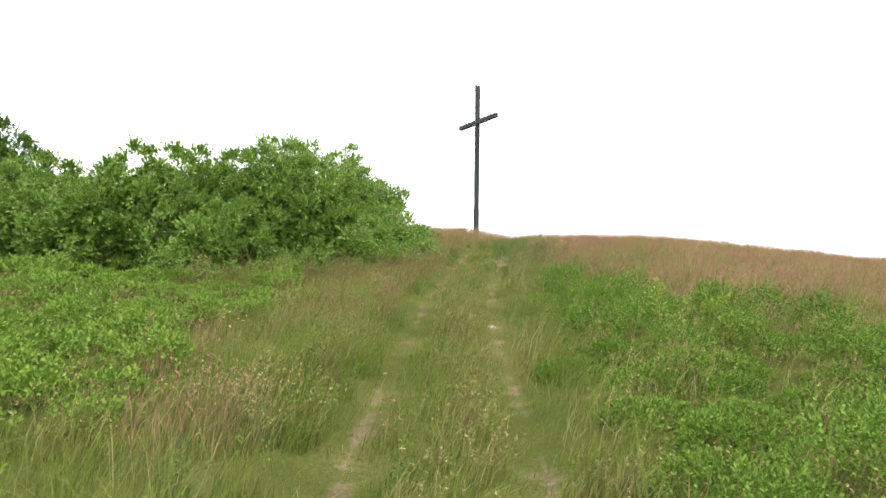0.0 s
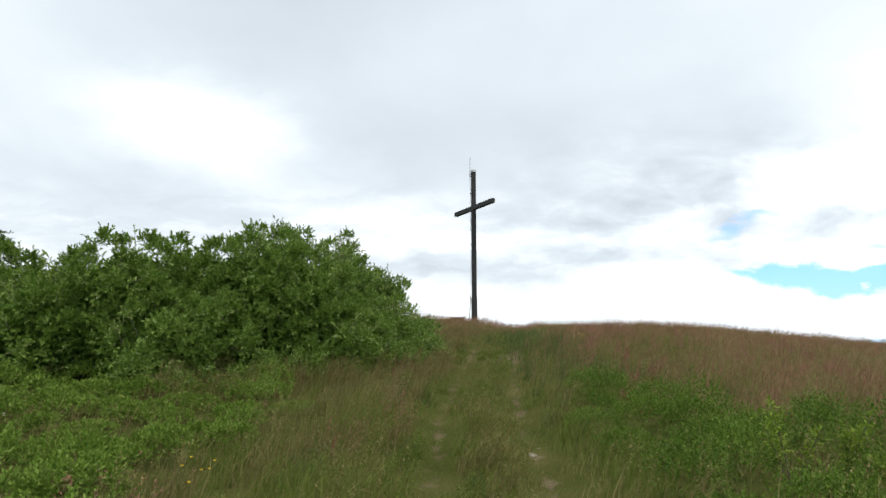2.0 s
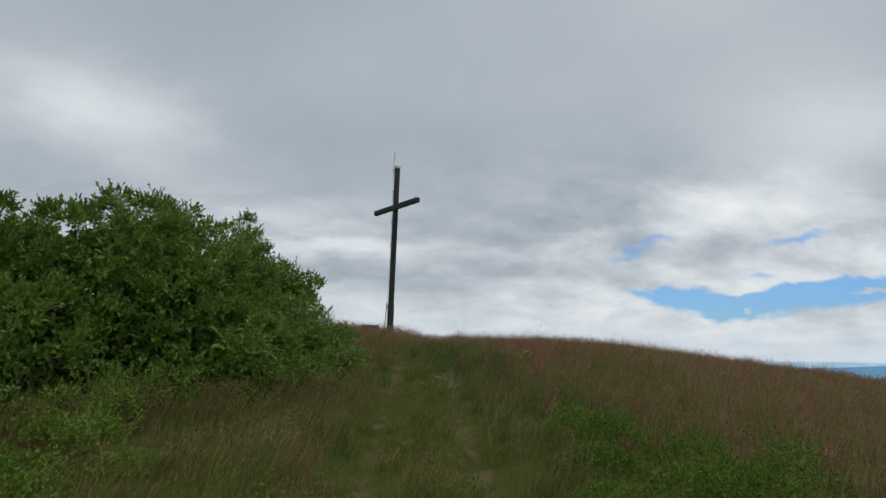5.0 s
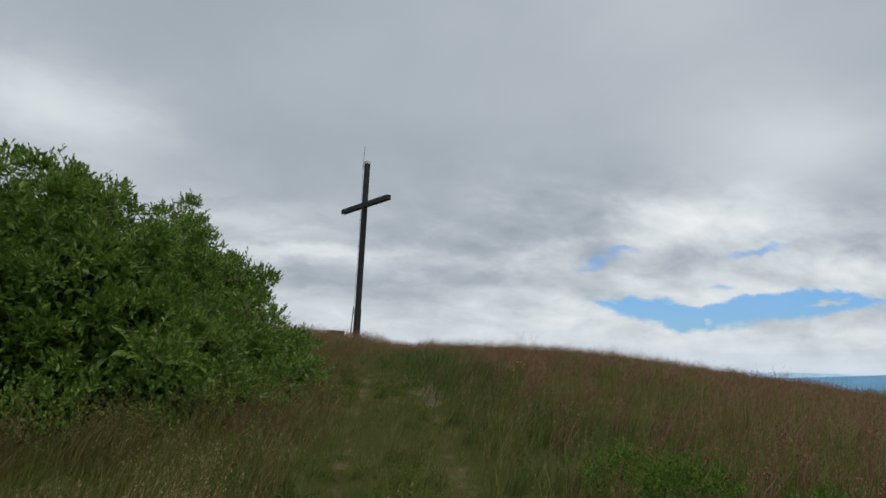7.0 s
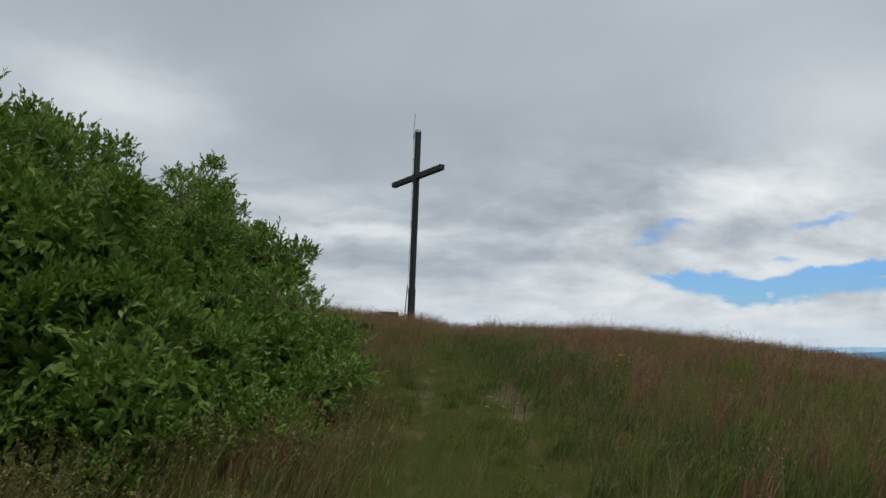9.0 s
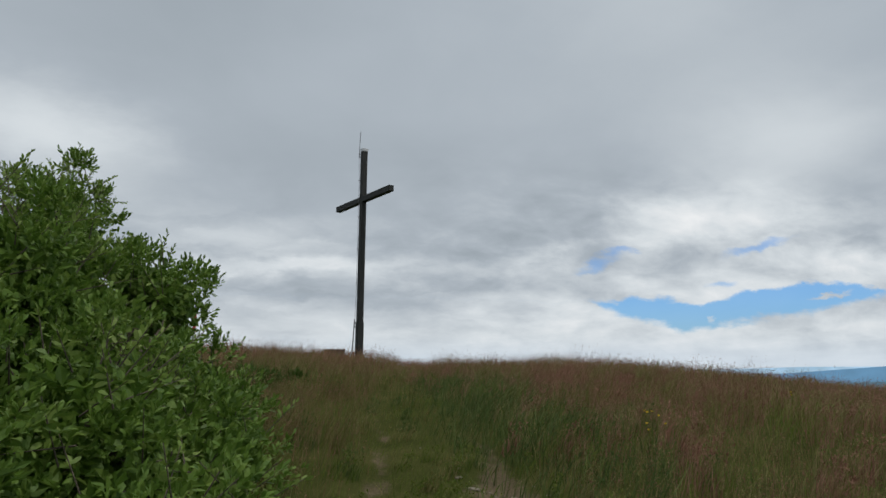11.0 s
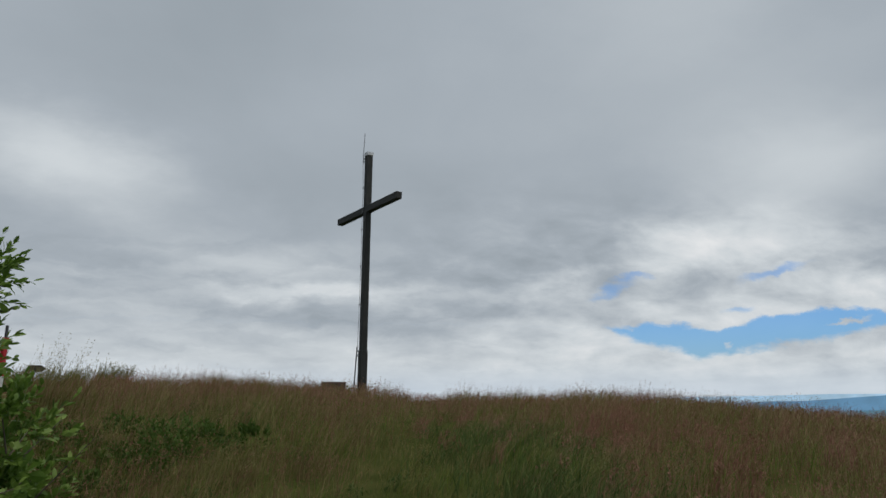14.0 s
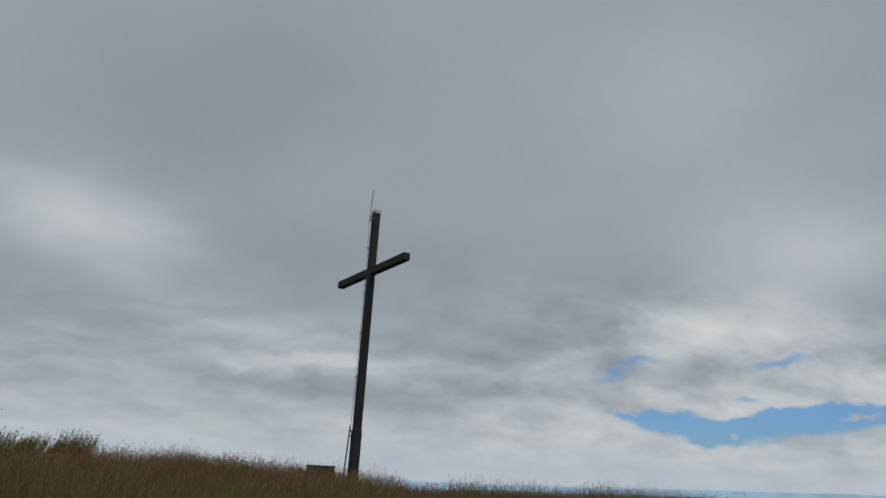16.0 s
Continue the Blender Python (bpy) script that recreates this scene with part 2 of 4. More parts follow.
def drift(x, y, size, seed=0):
    """Smooth noise over the plan, 0 to 1, with patches of that size in metres."""
    x, y = np.asarray(x, float) / size, np.asarray(y, float) / size
    i, j = np.floor(x), np.floor(y)
    a, b = x - i, y - j
    a, b = a * a * (3 - 2 * a), b * b * (3 - 2 * b)
    return (lattice(i, j, seed) * (1 - a) + lattice(i + 1, j, seed) * a) * (1 - b) + (lattice(i, j + 1, seed) * (1 - a) + lattice(i + 1, j + 1, seed) * a) * b


def path_x(y):
    """The middle of the trodden track at y."""
    return np.interp(y, [-20, 0, 8, 12, 15, 17.5, 20, 25, 31, 43, 60], [0.72, 0.73, 0.8, 0.95, 1.2, 1.5, 1.85, 2.3, 3.2, 5.0, 6.0])


def smooth(e0, e1, x):
    k = np.clip((np.asarray(x, float) - e0) / (e1 - e0), 0, 1)
    return k * k * (3 - 2 * k)


def height(x, y):
    x, y = np.asarray(x, float), np.asarray(y, float)
    along = np.interp(y, [-400, -60, -20, -6, 0, 2.5, 5, 7.5, 10, 12, 14, 16, 18, 20, 25, 30, 36, 43, 48], [-90, -9, -1.9, 0.05, 0.62, 0.88, 0.98, 1.06, 1.2, 1.38, 1.56, 1.76, 1.98, 2.2, 2.5, 2.75, 3.0, 3.2, 3.25])
    crest = np.interp(x, [-30, -16, -9, -5, -1.5, 0.9, 2, 4, 5, 7, 9, 12, 15, 19, 25, 31, 37, 60], [2.2, 3.2, 3.42, 3.52, 3.52, 3.28, 3.24, 3.1, 3.03, 3.0, 3.04, 3.08, 2.94, 2.55, 2.03, 1.53, 1.03, -2.0]) - 3.2
    s = smooth(12, 41, y)
    z = along + crest * s
    z = z - 0.14 * np.clip(x - 7.5, 0, 60) * (1 - s) - 0.06 * np.clip(-8 - x, 0, 60) * (1 - s)
    # the hill rounds off beyond the summit, and far out on the sides
    far = np.clip(y - 47, 0, None)
    z = z - 0.10 * far - 0.0009 * np.minimum(far, 250) ** 2
    side = np.clip(np.abs(x - 5) - 40, 0, None)
    z = z - 0.10 * side - 0.0007 * np.minimum(side, 250) ** 2
    z = np.maximum(z, -420 - 0.002 * np.hypot(x, y))
    near = smooth(70, 40, np.hypot(x - 2, y - 20))
    z = z + near * (0.10 * (drift(x, y, 2.3, 3) - 0.5) + 0.04 * (drift(x, y, 0.7, 5) - 0.5))
    off = x - path_x(y)
    rut = np.exp(-((np.abs(off) - 0.58) / 0.2) ** 2) * near
    return z - 0.07 * rut - 0.05 * np.exp(-(off / 0.9) ** 2) * near


def steps(inner, a, b, out):
    """Coordinates that are close together from a to b and wider apart beyond, to +-out."""
    mid = list(np.arange(a, b + 1e-6, inner))
    lo, hi, d = [], [], inner
    p, q = a, b
    while q < out:
        d *= 1.22
        p, q = p - d, q + d
        lo.append(p), hi.append(q)
    return np.array(lo[::-1] + mid + hi)


def finish(name, verts, faces, mat, smooth_faces=True):
    """A mesh from arrays of points and of triangles or quads."""
    mesh = bpy.data.meshes.new(name)
    verts, faces = np.asarray(verts, np.float32), np.asarray(faces, np.int32)
    k = faces.shape[1]
    mesh.vertices.add(len(verts))
    mesh.vertices.foreach_set("co", verts.ravel())
    mesh.loops.add(faces.size)
    mesh.loops.foreach_set("vertex_index", faces.ravel())
    mesh.polygons.add(len(faces))
    mesh.polygons.foreach_set("loop_start", np.arange(0, faces.size, k, dtype=np.int32))
    mesh.polygons.foreach_set("use_smooth", np.full(len(faces), smooth_faces))
    mesh.update(calc_edges=True)
    mesh.materials.append(mat)
    return mesh


def ground_material():
    m = bpy.data.materials.new("hill_ground")
    m.use_nodes = True
    n = Net(m.node_tree)
    bsdf = m.node_tree.nodes["Principled BSDF"]
    place = n.node("ShaderNodeNewGeometry").outputs["Position"]
    worn = n.node("ShaderNodeAttribute", attribute_name="trodden").outputs["Fac"]
    fine_grain, patches = n.noise(place, 40, 6, 0.65), n.noise(place, 1.1, 5, 0.6)
    value = n.math("ADD", n.math("MULTIPLY", fine_grain, 0.6), n.math("MULTIPLY", patches, 0.4))
    turf = n.ramp(value, [(0.3, (0.022, 0.032, 0.008)), (0.5, (0.052, 0.060, 0.017)), (0.7, (0.115, 0.098, 0.04))])
    soil = n.ramp(value, [(0.3, (0.055, 0.042, 0.026)), (0.5, (0.105, 0.083, 0.05)), (0.7, (0.20, 0.16, 0.105))])
    bare = n.remap(n.math("MULTIPLY_ADD", n.noise(place, 2.6, 5, 0.65), 1.5, n.math("SUBTRACT", worn, 1.05)), 0.30, 0.6)
    n.put(bsdf.inputs["Base Color"], n.mix(bare, turf, soil))
    bsdf.inputs["Roughness"].default_value = 0.95
    bsdf.inputs["Specular IOR Level"].default_value = 0.0
    b = n.node("ShaderNodeBump")
    b.inputs["Strength"].default_value, b.inputs["Distance"].default_value = 0.7, 0.03
    n.put(b.inputs["Height"], value), n.put(bsdf.inputs["Normal"], b.outputs[0])
    return m


gx, gy = steps(0.18, -4, 7, 4300), steps(0.2, 0, 46, 4300)
mx, my = np.meshgrid(gx, gy)
nx, ny = len(gx), len(gy)
pts = np.stack([mx.ravel(), my.ravel(), height(mx, my).ravel()], 1)
idx = np.arange(nx * ny).reshape(ny, nx)
quads = np.stack([idx[:-1, :-1], idx[:-1, 1:], idx[1:, 1:], idx[1:, :-1]], -1).reshape(-1, 4)
ground = new("ground", finish("ground", pts, quads, ground_material()))
off = mx - path_x(my)
trodden = 0.76 * np.exp(-((np.abs(off) - 0.58) / 0.20) ** 2) * smooth(30, 20, my) + 0.6 * np.exp(-((mx - 2.1) / 0.65) ** 2 - ((my - 18.7) / 0.9) ** 2)
attr = ground.data.attributes.new("trodden", "FLOAT", "POINT")
attr.data.foreach_set("value", np.clip(trodden, 0, 1).astype(np.float32).ravel())
tagged(ground, "grassy hilltop ground with a two-rut trodden track", "ground", kind="structure")


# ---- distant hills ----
# The blue of the haze is put into the hills as emission; they light themselves.
def hill_glow_material(name, colour, glow):
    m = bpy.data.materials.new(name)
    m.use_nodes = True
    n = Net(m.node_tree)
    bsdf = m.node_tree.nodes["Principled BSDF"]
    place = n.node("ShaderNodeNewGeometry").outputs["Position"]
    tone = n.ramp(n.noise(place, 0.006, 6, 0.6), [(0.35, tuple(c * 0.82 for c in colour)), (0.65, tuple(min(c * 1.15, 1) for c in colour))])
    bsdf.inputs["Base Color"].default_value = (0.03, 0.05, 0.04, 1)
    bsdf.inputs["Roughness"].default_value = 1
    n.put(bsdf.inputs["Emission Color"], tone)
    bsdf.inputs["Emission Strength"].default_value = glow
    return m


def distant_ridge(dist, base, low, rise, seed, mat, az0=-75, az1=85):
    az = np.radians(np.linspace(az0, az1, 420))
    r = np.random.RandomState(seed)
    k = sum(np.sin(az * f + r.uniform(0, 6.3)) / f ** 0.8 for f in (4.0, 9.0, 17.0, 31.0, 70.0)) / 0.75
    top = dist * np.tan(np.radians(low(np.degrees(az)) + rise * k))
    rows = []
    for pull, f in ((1.0, 0.0), (0.96, 0.75), (0.93, 1.0), (1.05, 1.0)):
        d = dist * (1 - 0.08 * f) if pull < 1 else dist * pull
        z = top if pull == 1.0 else (base if f == 1.0 else top * 0.6 + base * 0.4)
        rows.append(np.stack([np.sin(az) * d, np.cos(az) * d, np.broadcast_to(z, az.shape)], 1))
    rows = [rows[3], rows[0], rows[1], rows[2]]
    n = len(az)
    ii = np.arange(4 * n).reshape(4, n)
    q = np.stack([ii[:-1, :-1], ii[:-1, 1:], ii[1:, 1:], ii[1:, :-1]], -1).reshape(-1, 4)
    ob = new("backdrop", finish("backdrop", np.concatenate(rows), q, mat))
    return tagged(ob, "wooded hills on the horizon, their blue haze put in as glow", "hills", kind="structure")


# Haze tints given off as glow, paler for each farther ridge.
distant_ridge(4200, -500, lambda a: np.interp(a, [-80, 0, 10, 25, 40, 48, 60], [-0.85, -0.75, -0.6, -0.4, 0.12, 0.2, 0.1]), 0.12, 4, hill_glow_material("far_hills", (0.33, 0.50, 0.67), 1.0))
distant_ridge(3600, -500, lambda a: np.interp(a, [-80, 10, 25, 38, 46, 60], [-1.5, -1.2, -0.9, -0.45, 0.36, 0.25]), 0.14, 9, hill_glow_material("middle_hills", (0.085, 0.205, 0.36), 1.0))
distant_ridge(3000, -500, lambda a: np.interp(a, [-80, 10, 35, 50, 60], [-2.2, -2.0, -1.3, -0.55, -0.7]), 0.12, 17, hill_glow_material("near_hills", (0.055, 0.14, 0.21), 1.0))


# ---- plants: builders ----
def unit(v):
    return v / np.maximum(np.linalg.norm(v, axis=-1, keepdims=True), 1e-9)


def blades(rng, p, h, lean, width):
    """Bent grass blades as two tapering segments. lean: how far each tip stands out, as x, y."""
    n = len(p)
    turn = rng.uniform(0, np.pi, n)
    side = np.stack([np.cos(turn), np.sin(turn), np.zeros(n)], 1) * width[:, None] * 0.5
    up = np.zeros((n, 3))
    up[:, 2] = h
    out = np.zeros((n, 3))
    out[:, :2] = lean
    mid, tip = p + up * 0.58 + out * 0.3, p + up * 0.98 + out
    v = np.stack([p - side, p + side, mid - side * 0.75, mid + side * 0.75, tip], 1).reshape(-1, 3)
    f = np.array([[0, 1, 3], [0, 3, 2], [2, 3, 4]])[None] + (np.arange(n) * 5)[:, None, None]
    return v, f.reshape(-1, 3)


def panicles(rng, p, h, lean, width, spread, count):
    """Thin stems that carry a loose head of small spikelets."""
    n = len(p)
    turn_a = rng.uniform(0, np.pi, n)
    across = np.stack([np.cos(turn_a), np.sin(turn_a), np.zeros(n)], 1) * width[:, None] * 0.7
    v = np.stack([p - across, p + across, p + np.stack([lean[:, 0], lean[:, 1], h], 1)], 1).reshape(-1, 3)
    f = np.arange(3 * n).reshape(-1, 3)
    top = p.copy()
    top[:, 2] += h
    top[:, :2] += lean
    base = top - 0.0
    k = rng.uniform(0.0, 1.0, (n, count))
    length = h * rng.uniform(0.22, 0.34, n)
    at = base[:, None, :] - np.stack([lean[:, 0] * 0.6 / np.maximum(h, .05), lean[:, 1] * 0.6 / np.maximum(h, .05), np.ones(n)], 1)[:, None, :] * (k * length[:, None])[..., None]
    a = rng.uniform(0, 2 * np.pi, (n, count))
    r = spread[:, None] * (0.25 + k) * rng.uniform(0.3, 1.0, (n, count))
    at = at + np.stack([np.cos(a) * r, np.sin(a) * r, rng.uniform(0, 0.02, (n, count))], -1)
    at = at.reshape(-1, 3)
    m = len(at)
    s = np.repeat(width * 1.2 + 0.0018, count)[:, None]
    d1, d2 = unit(rng.normal(size=(m, 3))), unit(rng.normal(size=(m, 3)) + np.array([0, 0, 1.2]))
    hv = np.stack([at - d1 * s, at + d1 * s, at + d2 * s * 3.2], 1).reshape(-1, 3)
    hf = np.arange(3 * m).reshape(-1, 3)
    return np.concatenate([v, hv]), np.concatenate([f, hf + len(v)])


def leaves(rng, p, out, length, width, simple=False):
    """Curved pointed leaves growing from p along out; simple ones are folded along the midrib."""
    n = len(p)
    out = unit(out)
    side = unit(np.cross(out, unit(rng.normal(size=(n, 3)) * 0.7 + np.array([0, 0, 1.0]))))
    nor = np.cross(side, out)
    L, W = length[:, None], width[:, None]
    droop = rng.uniform(-0.22, 0.06, (n, 1)) * L
    if simple:
        v = np.stack([p, p + out * L * 0.55 + side * W * 0.5 + nor * W * 0.15, p + out * L + nor * droop, p + out * L * 0.55 - side * W * 0.5 + nor * W * 0.15], 1).reshape(-1, 3)
        f = np.array([[0, 1, 2], [0, 2, 3]])[None] + (np.arange(n) * 4)[:, None, None]
        return v, f.reshape(-1, 3)
    v = np.stack([p, p + out * L * 0.36 + side * W * 0.44 + nor * W * 0.12, p + out * L * 0.74 + side * W * 0.40 + nor * (W * 0.12 + droop * 0.4), p + out * L + nor * droop,
                  p + out * L * 0.74 - side * W * 0.40 + nor * (W * 0.12 + droop * 0.4), p + out * L * 0.36 - side * W * 0.44 + nor * W * 0.12], 1).reshape(-1, 3)
    f = np.array([[0, 1, 5], [1, 2, 4], [1, 4, 5], [2, 3, 4]])[None] + (np.arange(n) * 6)[:, None, None]
    return v, f.reshape(-1, 3)


def sprigs(rng, p, out, per, twig, length, width, simple=False):
    """Leaves set round short twigs that start at p and grow along out."""
    n = len(p)
    k = (np.arange(per) + rng.uniform(0, 1, (n, per))) / per
    out = unit(out)
    at = p[:, None] + out[:, None] * (k * twig[:, None])[..., None]
    way_out = out[:, None] * (0.35 + 0.7 * k)[..., None] + unit(rng.normal(size=(n, per, 3))) * 0.85 * (1.1 - 0.6 * k)[..., None]
    way_out[..., 2] += 0.12
    size = rng.uniform(0.65, 1.2, (n, per)) * (1.05 - 0.35 * k)
    return leaves(rng, at.reshape(-1, 3), way_out.reshape(-1, 3), (length * size).ravel(), (width * size).ravel(), simple)


def tube(path, radii, sides=6):
    """A tapering tube along points."""
    path = np.asarray(path, float)
    v, f = [], []
    for i, (c, r) in enumerate(zip(path, radii)):
        d = unit((path[min(i + 1, len(path) - 1)] - path[max(i - 1, 0)])[None])[0]
        a = unit(np.cross(d, (0.3, 0.9, 0.1))[None])[0]
        b = np.cross(d, a)
        for k in range(sides):
            t = 2 * math.pi * k / sides
            v.append(c + (a * math.cos(t) + b * math.sin(t)) * r)
    for i in range(len(path) - 1):
        for k in range(sides):
            k2 = (k + 1) % sides
            f.append((i * sides + k, i * sides + k2, (i + 1) * sides + k2, (i + 1) * sides + k))
    return np.array(v), np.array(f)


def joined(pieces):
    vs, fs, n = [], [], 0
    for v, f in pieces:
        vs.append(v), fs.append(f + n)
        n += len(v)
    return np.concatenate(vs), np.concatenate(fs)


def part(name, mesh, parent, label=""):
    ob = new(name, mesh)
    ob.parent = parent
    return tagged(ob, label) if label else ob


def spaced(p, gap):
    """The indices of points that keep at least that gap from one another."""
    cells, kept = {}, []
    for i, q in enumerate(p):
        key = tuple(int(math.floor(c / gap)) for c in q)
        near_by = itertools.product(*[(k - 1, k, k + 1) for k in key])
        if all(float(((p[j] - q) ** 2).sum()) > gap * gap for cell in near_by for j in cells.get(cell, ())):
            cells.setdefault(key, []).append(i)
            kept.append(i)
    return np.array(kept, int)


def shrub(name, lobes, mat, label, seed, gap=0.6, leaf=0.085, per=9, category="shrub", group="", core=1.0, simple=True, many=40, limbs=4, ragged=2.2):
    """A leafy shrub or small tree: domes of leafy shoots with dark hollows between them.
    lobes: (x, y, radius x, radius y, top z, bottom above the ground) of its rounded masses."""
    rng = np.random.RandomState(seed)
    x0, y0 = lobes[0][0], lobes[0][1]
    z0 = float(height(x0, y0))
    thing = new(name)
    thing.location = (x0, y0, z0)
    root = np.array([x0, y0, z0])
    pieces, twigs, fresh = [], [], []
    masses = []
    for x, y, rx, ry, top, lift in lobes:
        g = float(height(x, y)) + lift
        half = (top - g) / 2
        masses.append((np.array([x, y, g + half * 0.80]), np.array([rx, ry, half * 1.20])))
    for i, (c, r) in enumerate(masses):
        area = 4 * math.pi * ((r[0] * r[1]) ** 1.6 / 3 + (r[0] * r[2]) ** 1.6 / 3 + (r[1] * r[2]) ** 1.6 / 3) ** (1 / 1.6)
        n = int(area * 40)
        d = unit(rng.normal(size=(n, 3)))
        lump = 0.62 + 0.20 * drift(d[:, 0] * 2.2 + d[:, 2] * 1.7 + 9, d[:, 1] * 2.2 + d[:, 2] * 2.1 + 9, 0.8, seed + i) + 0.10 * rng.uniform(size=n)
        q = c + d * r * lump[:, None]
        keep = q[:, 2] > height(q[:, 0], q[:, 1]) + 0.05
        for k, (c2, r2) in enumerate(masses):
            if k != i:
                keep &= (((q - c2) / r2) ** 2).sum(1) > 0.42
        q, d = q[keep], d[keep]
        pick = spaced(q, gap)
        q, d = q[pick], unit(d[pick] / r)
        n = len(q)
        size = rng.uniform(0.65, 1.15, n) * gap * 0.80
        # a dome of shoots that spread from the clump's foot
        e = unit(rng.normal(size=(n, many, 3)) * 0.85 + d[:, None] * 0.8 + np.array([0.05, 0, 0.6]))
        foot = q[:, None] + e * size[:, None, None] * rng.uniform(0.35, 0.62, (n, many, 1))
        way_out = e + np.array([0.10, 0, 0.30])
        reach = rng.uniform(0.10, 0.22, (n, many)) * np.ones((n, 1))
        foot, way_out, reach = foot.reshape(-1, 3), way_out.reshape(-1, 3), reach.ravel()
        keep = foot[:, 2] > height(foot[:, 0], foot[:, 1]) + 0.02
        pieces.append(sprigs(rng, foot[keep], way_out[keep], per, reach[keep], leaf, leaf * 0.43, simple))
        # long shoots that stand out of the crown
        n = int(area * ragged)
        d = unit(rng.normal(size=(n, 3)) + np.array([0, 0, 0.9]))
        q = c + d * r * rng.uniform(0.74, 0.92, (n, 1))
        keep = q[:, 2] > height(q[:, 0], q[:, 1]) + 0.3
        for k, (c2, r2) in enumerate(masses):
            if k != i:
                keep &= (((q - c2) / r2) ** 2).sum(1) > 0.6
        q, d = q[keep], d[keep]
        reach = rng.uniform(0.14, 0.36, len(q))
        shoot = unit(d * 0.6 + np.array([0.15, 0, 0.45]) + rng.normal(size=d.shape) * 0.42)
        fresh.append(sprigs(rng, q, shoot, 10, reach, leaf, leaf * 0.43, simple))
        for a, b in list(zip(q, q + shoot * reach[:, None]))[:80]:
            twigs.append(tube([a - (b - a) * 0.6, a, b], [0.007, 0.005, 0.003], 3))
        # inner leaves in the shade
        n = int(area * 40 * core)
        d = unit(rng.normal(size=(n, 3)))
        q = c + d * r * rng.uniform(0.40, 0.66, (n, 1))
        q = q[q[:, 2] > height(q[:, 0], q[:, 1]) + 0.05]
        pieces.append(sprigs(rng, q, rng.normal(size=q.shape), 4, np.full(len(q), 0.12), leaf * 1.6, leaf * 0.9, True))
        for _ in range(limbs):
            e = c + unit(rng.normal(size=(1, 3)) + np.array([0, 0, 0.5]))[0] * r * 0.5
            b0 = root + np.array([rng.uniform(-.25, .25), rng.uniform(-.25, .25), 0]) + (np.array([c[0], c[1], 0]) - np.array([x0, y0, 0])) * 0.6
            b0[2] = float(height(b0[0], b0[1])) - 0.05
            m1 = b0 * 0.6 + e * 0.4 + rng.normal(size=3) * 0.12 + np.array([0, 0, 0.15])
            m2 = b0 * 0.25 + e * 0.75 + rng.normal(size=3) * 0.1 + np.array([0, 0, 0.15])
            v, f = tube([b0, m1, m2, e], [0.035, 0.026, 0.016, 0.006], 6)
            part("branch", finish("branch", v - root, f, BARK), thing)
    v, f = joined(pieces)
    tagged(part("crown", finish("crown", v - root, f, mat, False), thing), kind="stuff")
    v, f = joined(fresh)
    tagged(part("young_growth", finish("young_growth", v - root, f, FRESH if mat is SALLOW else mat, False), thing, "lighter young shoots"), kind="stuff")
    v, f = joined(twigs)
    tagged(part("twig_growth", finish("twig_growth", v - root, f, BARK), thing), kind="stuff")
    return tagged(thing, label, category, group)


# ---- the sallow thicket beside the track ----
shrub("sallow_bush", [(-3.65, 16.5, 2.3, 2.1, 5.05, 0), (-2.6, 15.9, 1.4, 1.3, 4.5, 0), (-4.0, 18.7, 1.2, 1.1, 5.65, 0), (-4.6, 14.6, 1.6, 1.2, 3.3, 0), (-1.7, 15.4, 1.2, 1.1, 3.0, 0), (-5.1, 15.9, 1.3, 1.3, 4.4, 0)], SALLOW, "large dense green sallow bush beside the grassy track", 11, 0.56, 0.10, core=2.0)
shrub("sallow_bush", [(-6.3, 16.0, 2.1, 1.9, 4.85, 0), (-7.7, 15.0, 1.6, 1.4, 3.7, 0)], SALLOW, "rounded green sallow bush at the thicket's outer end", 12, 0.60, 0.11, core=2.0)
shrub("sallow_bush", [(-2.5, 19.9, 1.05, 1.3, 5.0, 0), (-1.72, 21.1, 0.85, 0.9, 4.55, 0), (-1.85, 19.2, 0.75, 0.9, 4.7, 0), (-2.75, 22.0, 0.75, 0.9, 5.9, 0.6), (-1.34, 20.9, 0.52, 0.6, 4.4, 1.0), (-1.0, 20.5, 0.32, 0.4, 4.0, 1.2), (-3.8, 20.2, 0.6, 0.65, 5.75, 0.6)], SALLOW, "tallest green sallow bush of the thicket with loose twigs", 13, 0.46, 0.088, simple=False, many=30, ragged=4.0, core=1.5)
shrub("sallow_bush", [(-0.95, 17.8, 0.95, 1.2, 3.4, 0), (-0.32, 18.5, 0.72, 1.0, 2.85, 0), (-0.35, 17.0, 0.7, 0.8, 2.6, 0), (-0.75, 19.5, 0.7, 0.8, 3.1, 0), (-0.95, 20.4, 0.6, 0.6, 3.1, 0), (-0.80, 21.2, 0.55, 0.42, 3.25, 0)], SALLOW, "low green sallow bush leaning over the track's edge", 14, 0.50, 0.080, simple=False, many=30, ragged=5.0, core=1.5)
shrub("sallow_bush", [(-9.3, 16.2, 1.9, 1.7, 4.5, 0), (-8.2, 16.8, 1.3, 1.2, 4.6, 0)], SALLOW, "small green sallow bush at the slope's side", 15, 0.60, 0.11, core=2.0)
shrub("sallow_bush", [(-12.0, 17.6, 1.9, 1.6, 3.7, 0)], SALLOW, "low green sallow bush below the dark tree", 17, 0.7, 0.12)
shrub("small_tree", [(-13.9, 20.4, 1.9, 1.8, 6.5, 0.7)], DARK_LEAF, "dark green broadleaf tree behind the thicket", 16, 0.6, 0.12, category="tree", core=0.7)


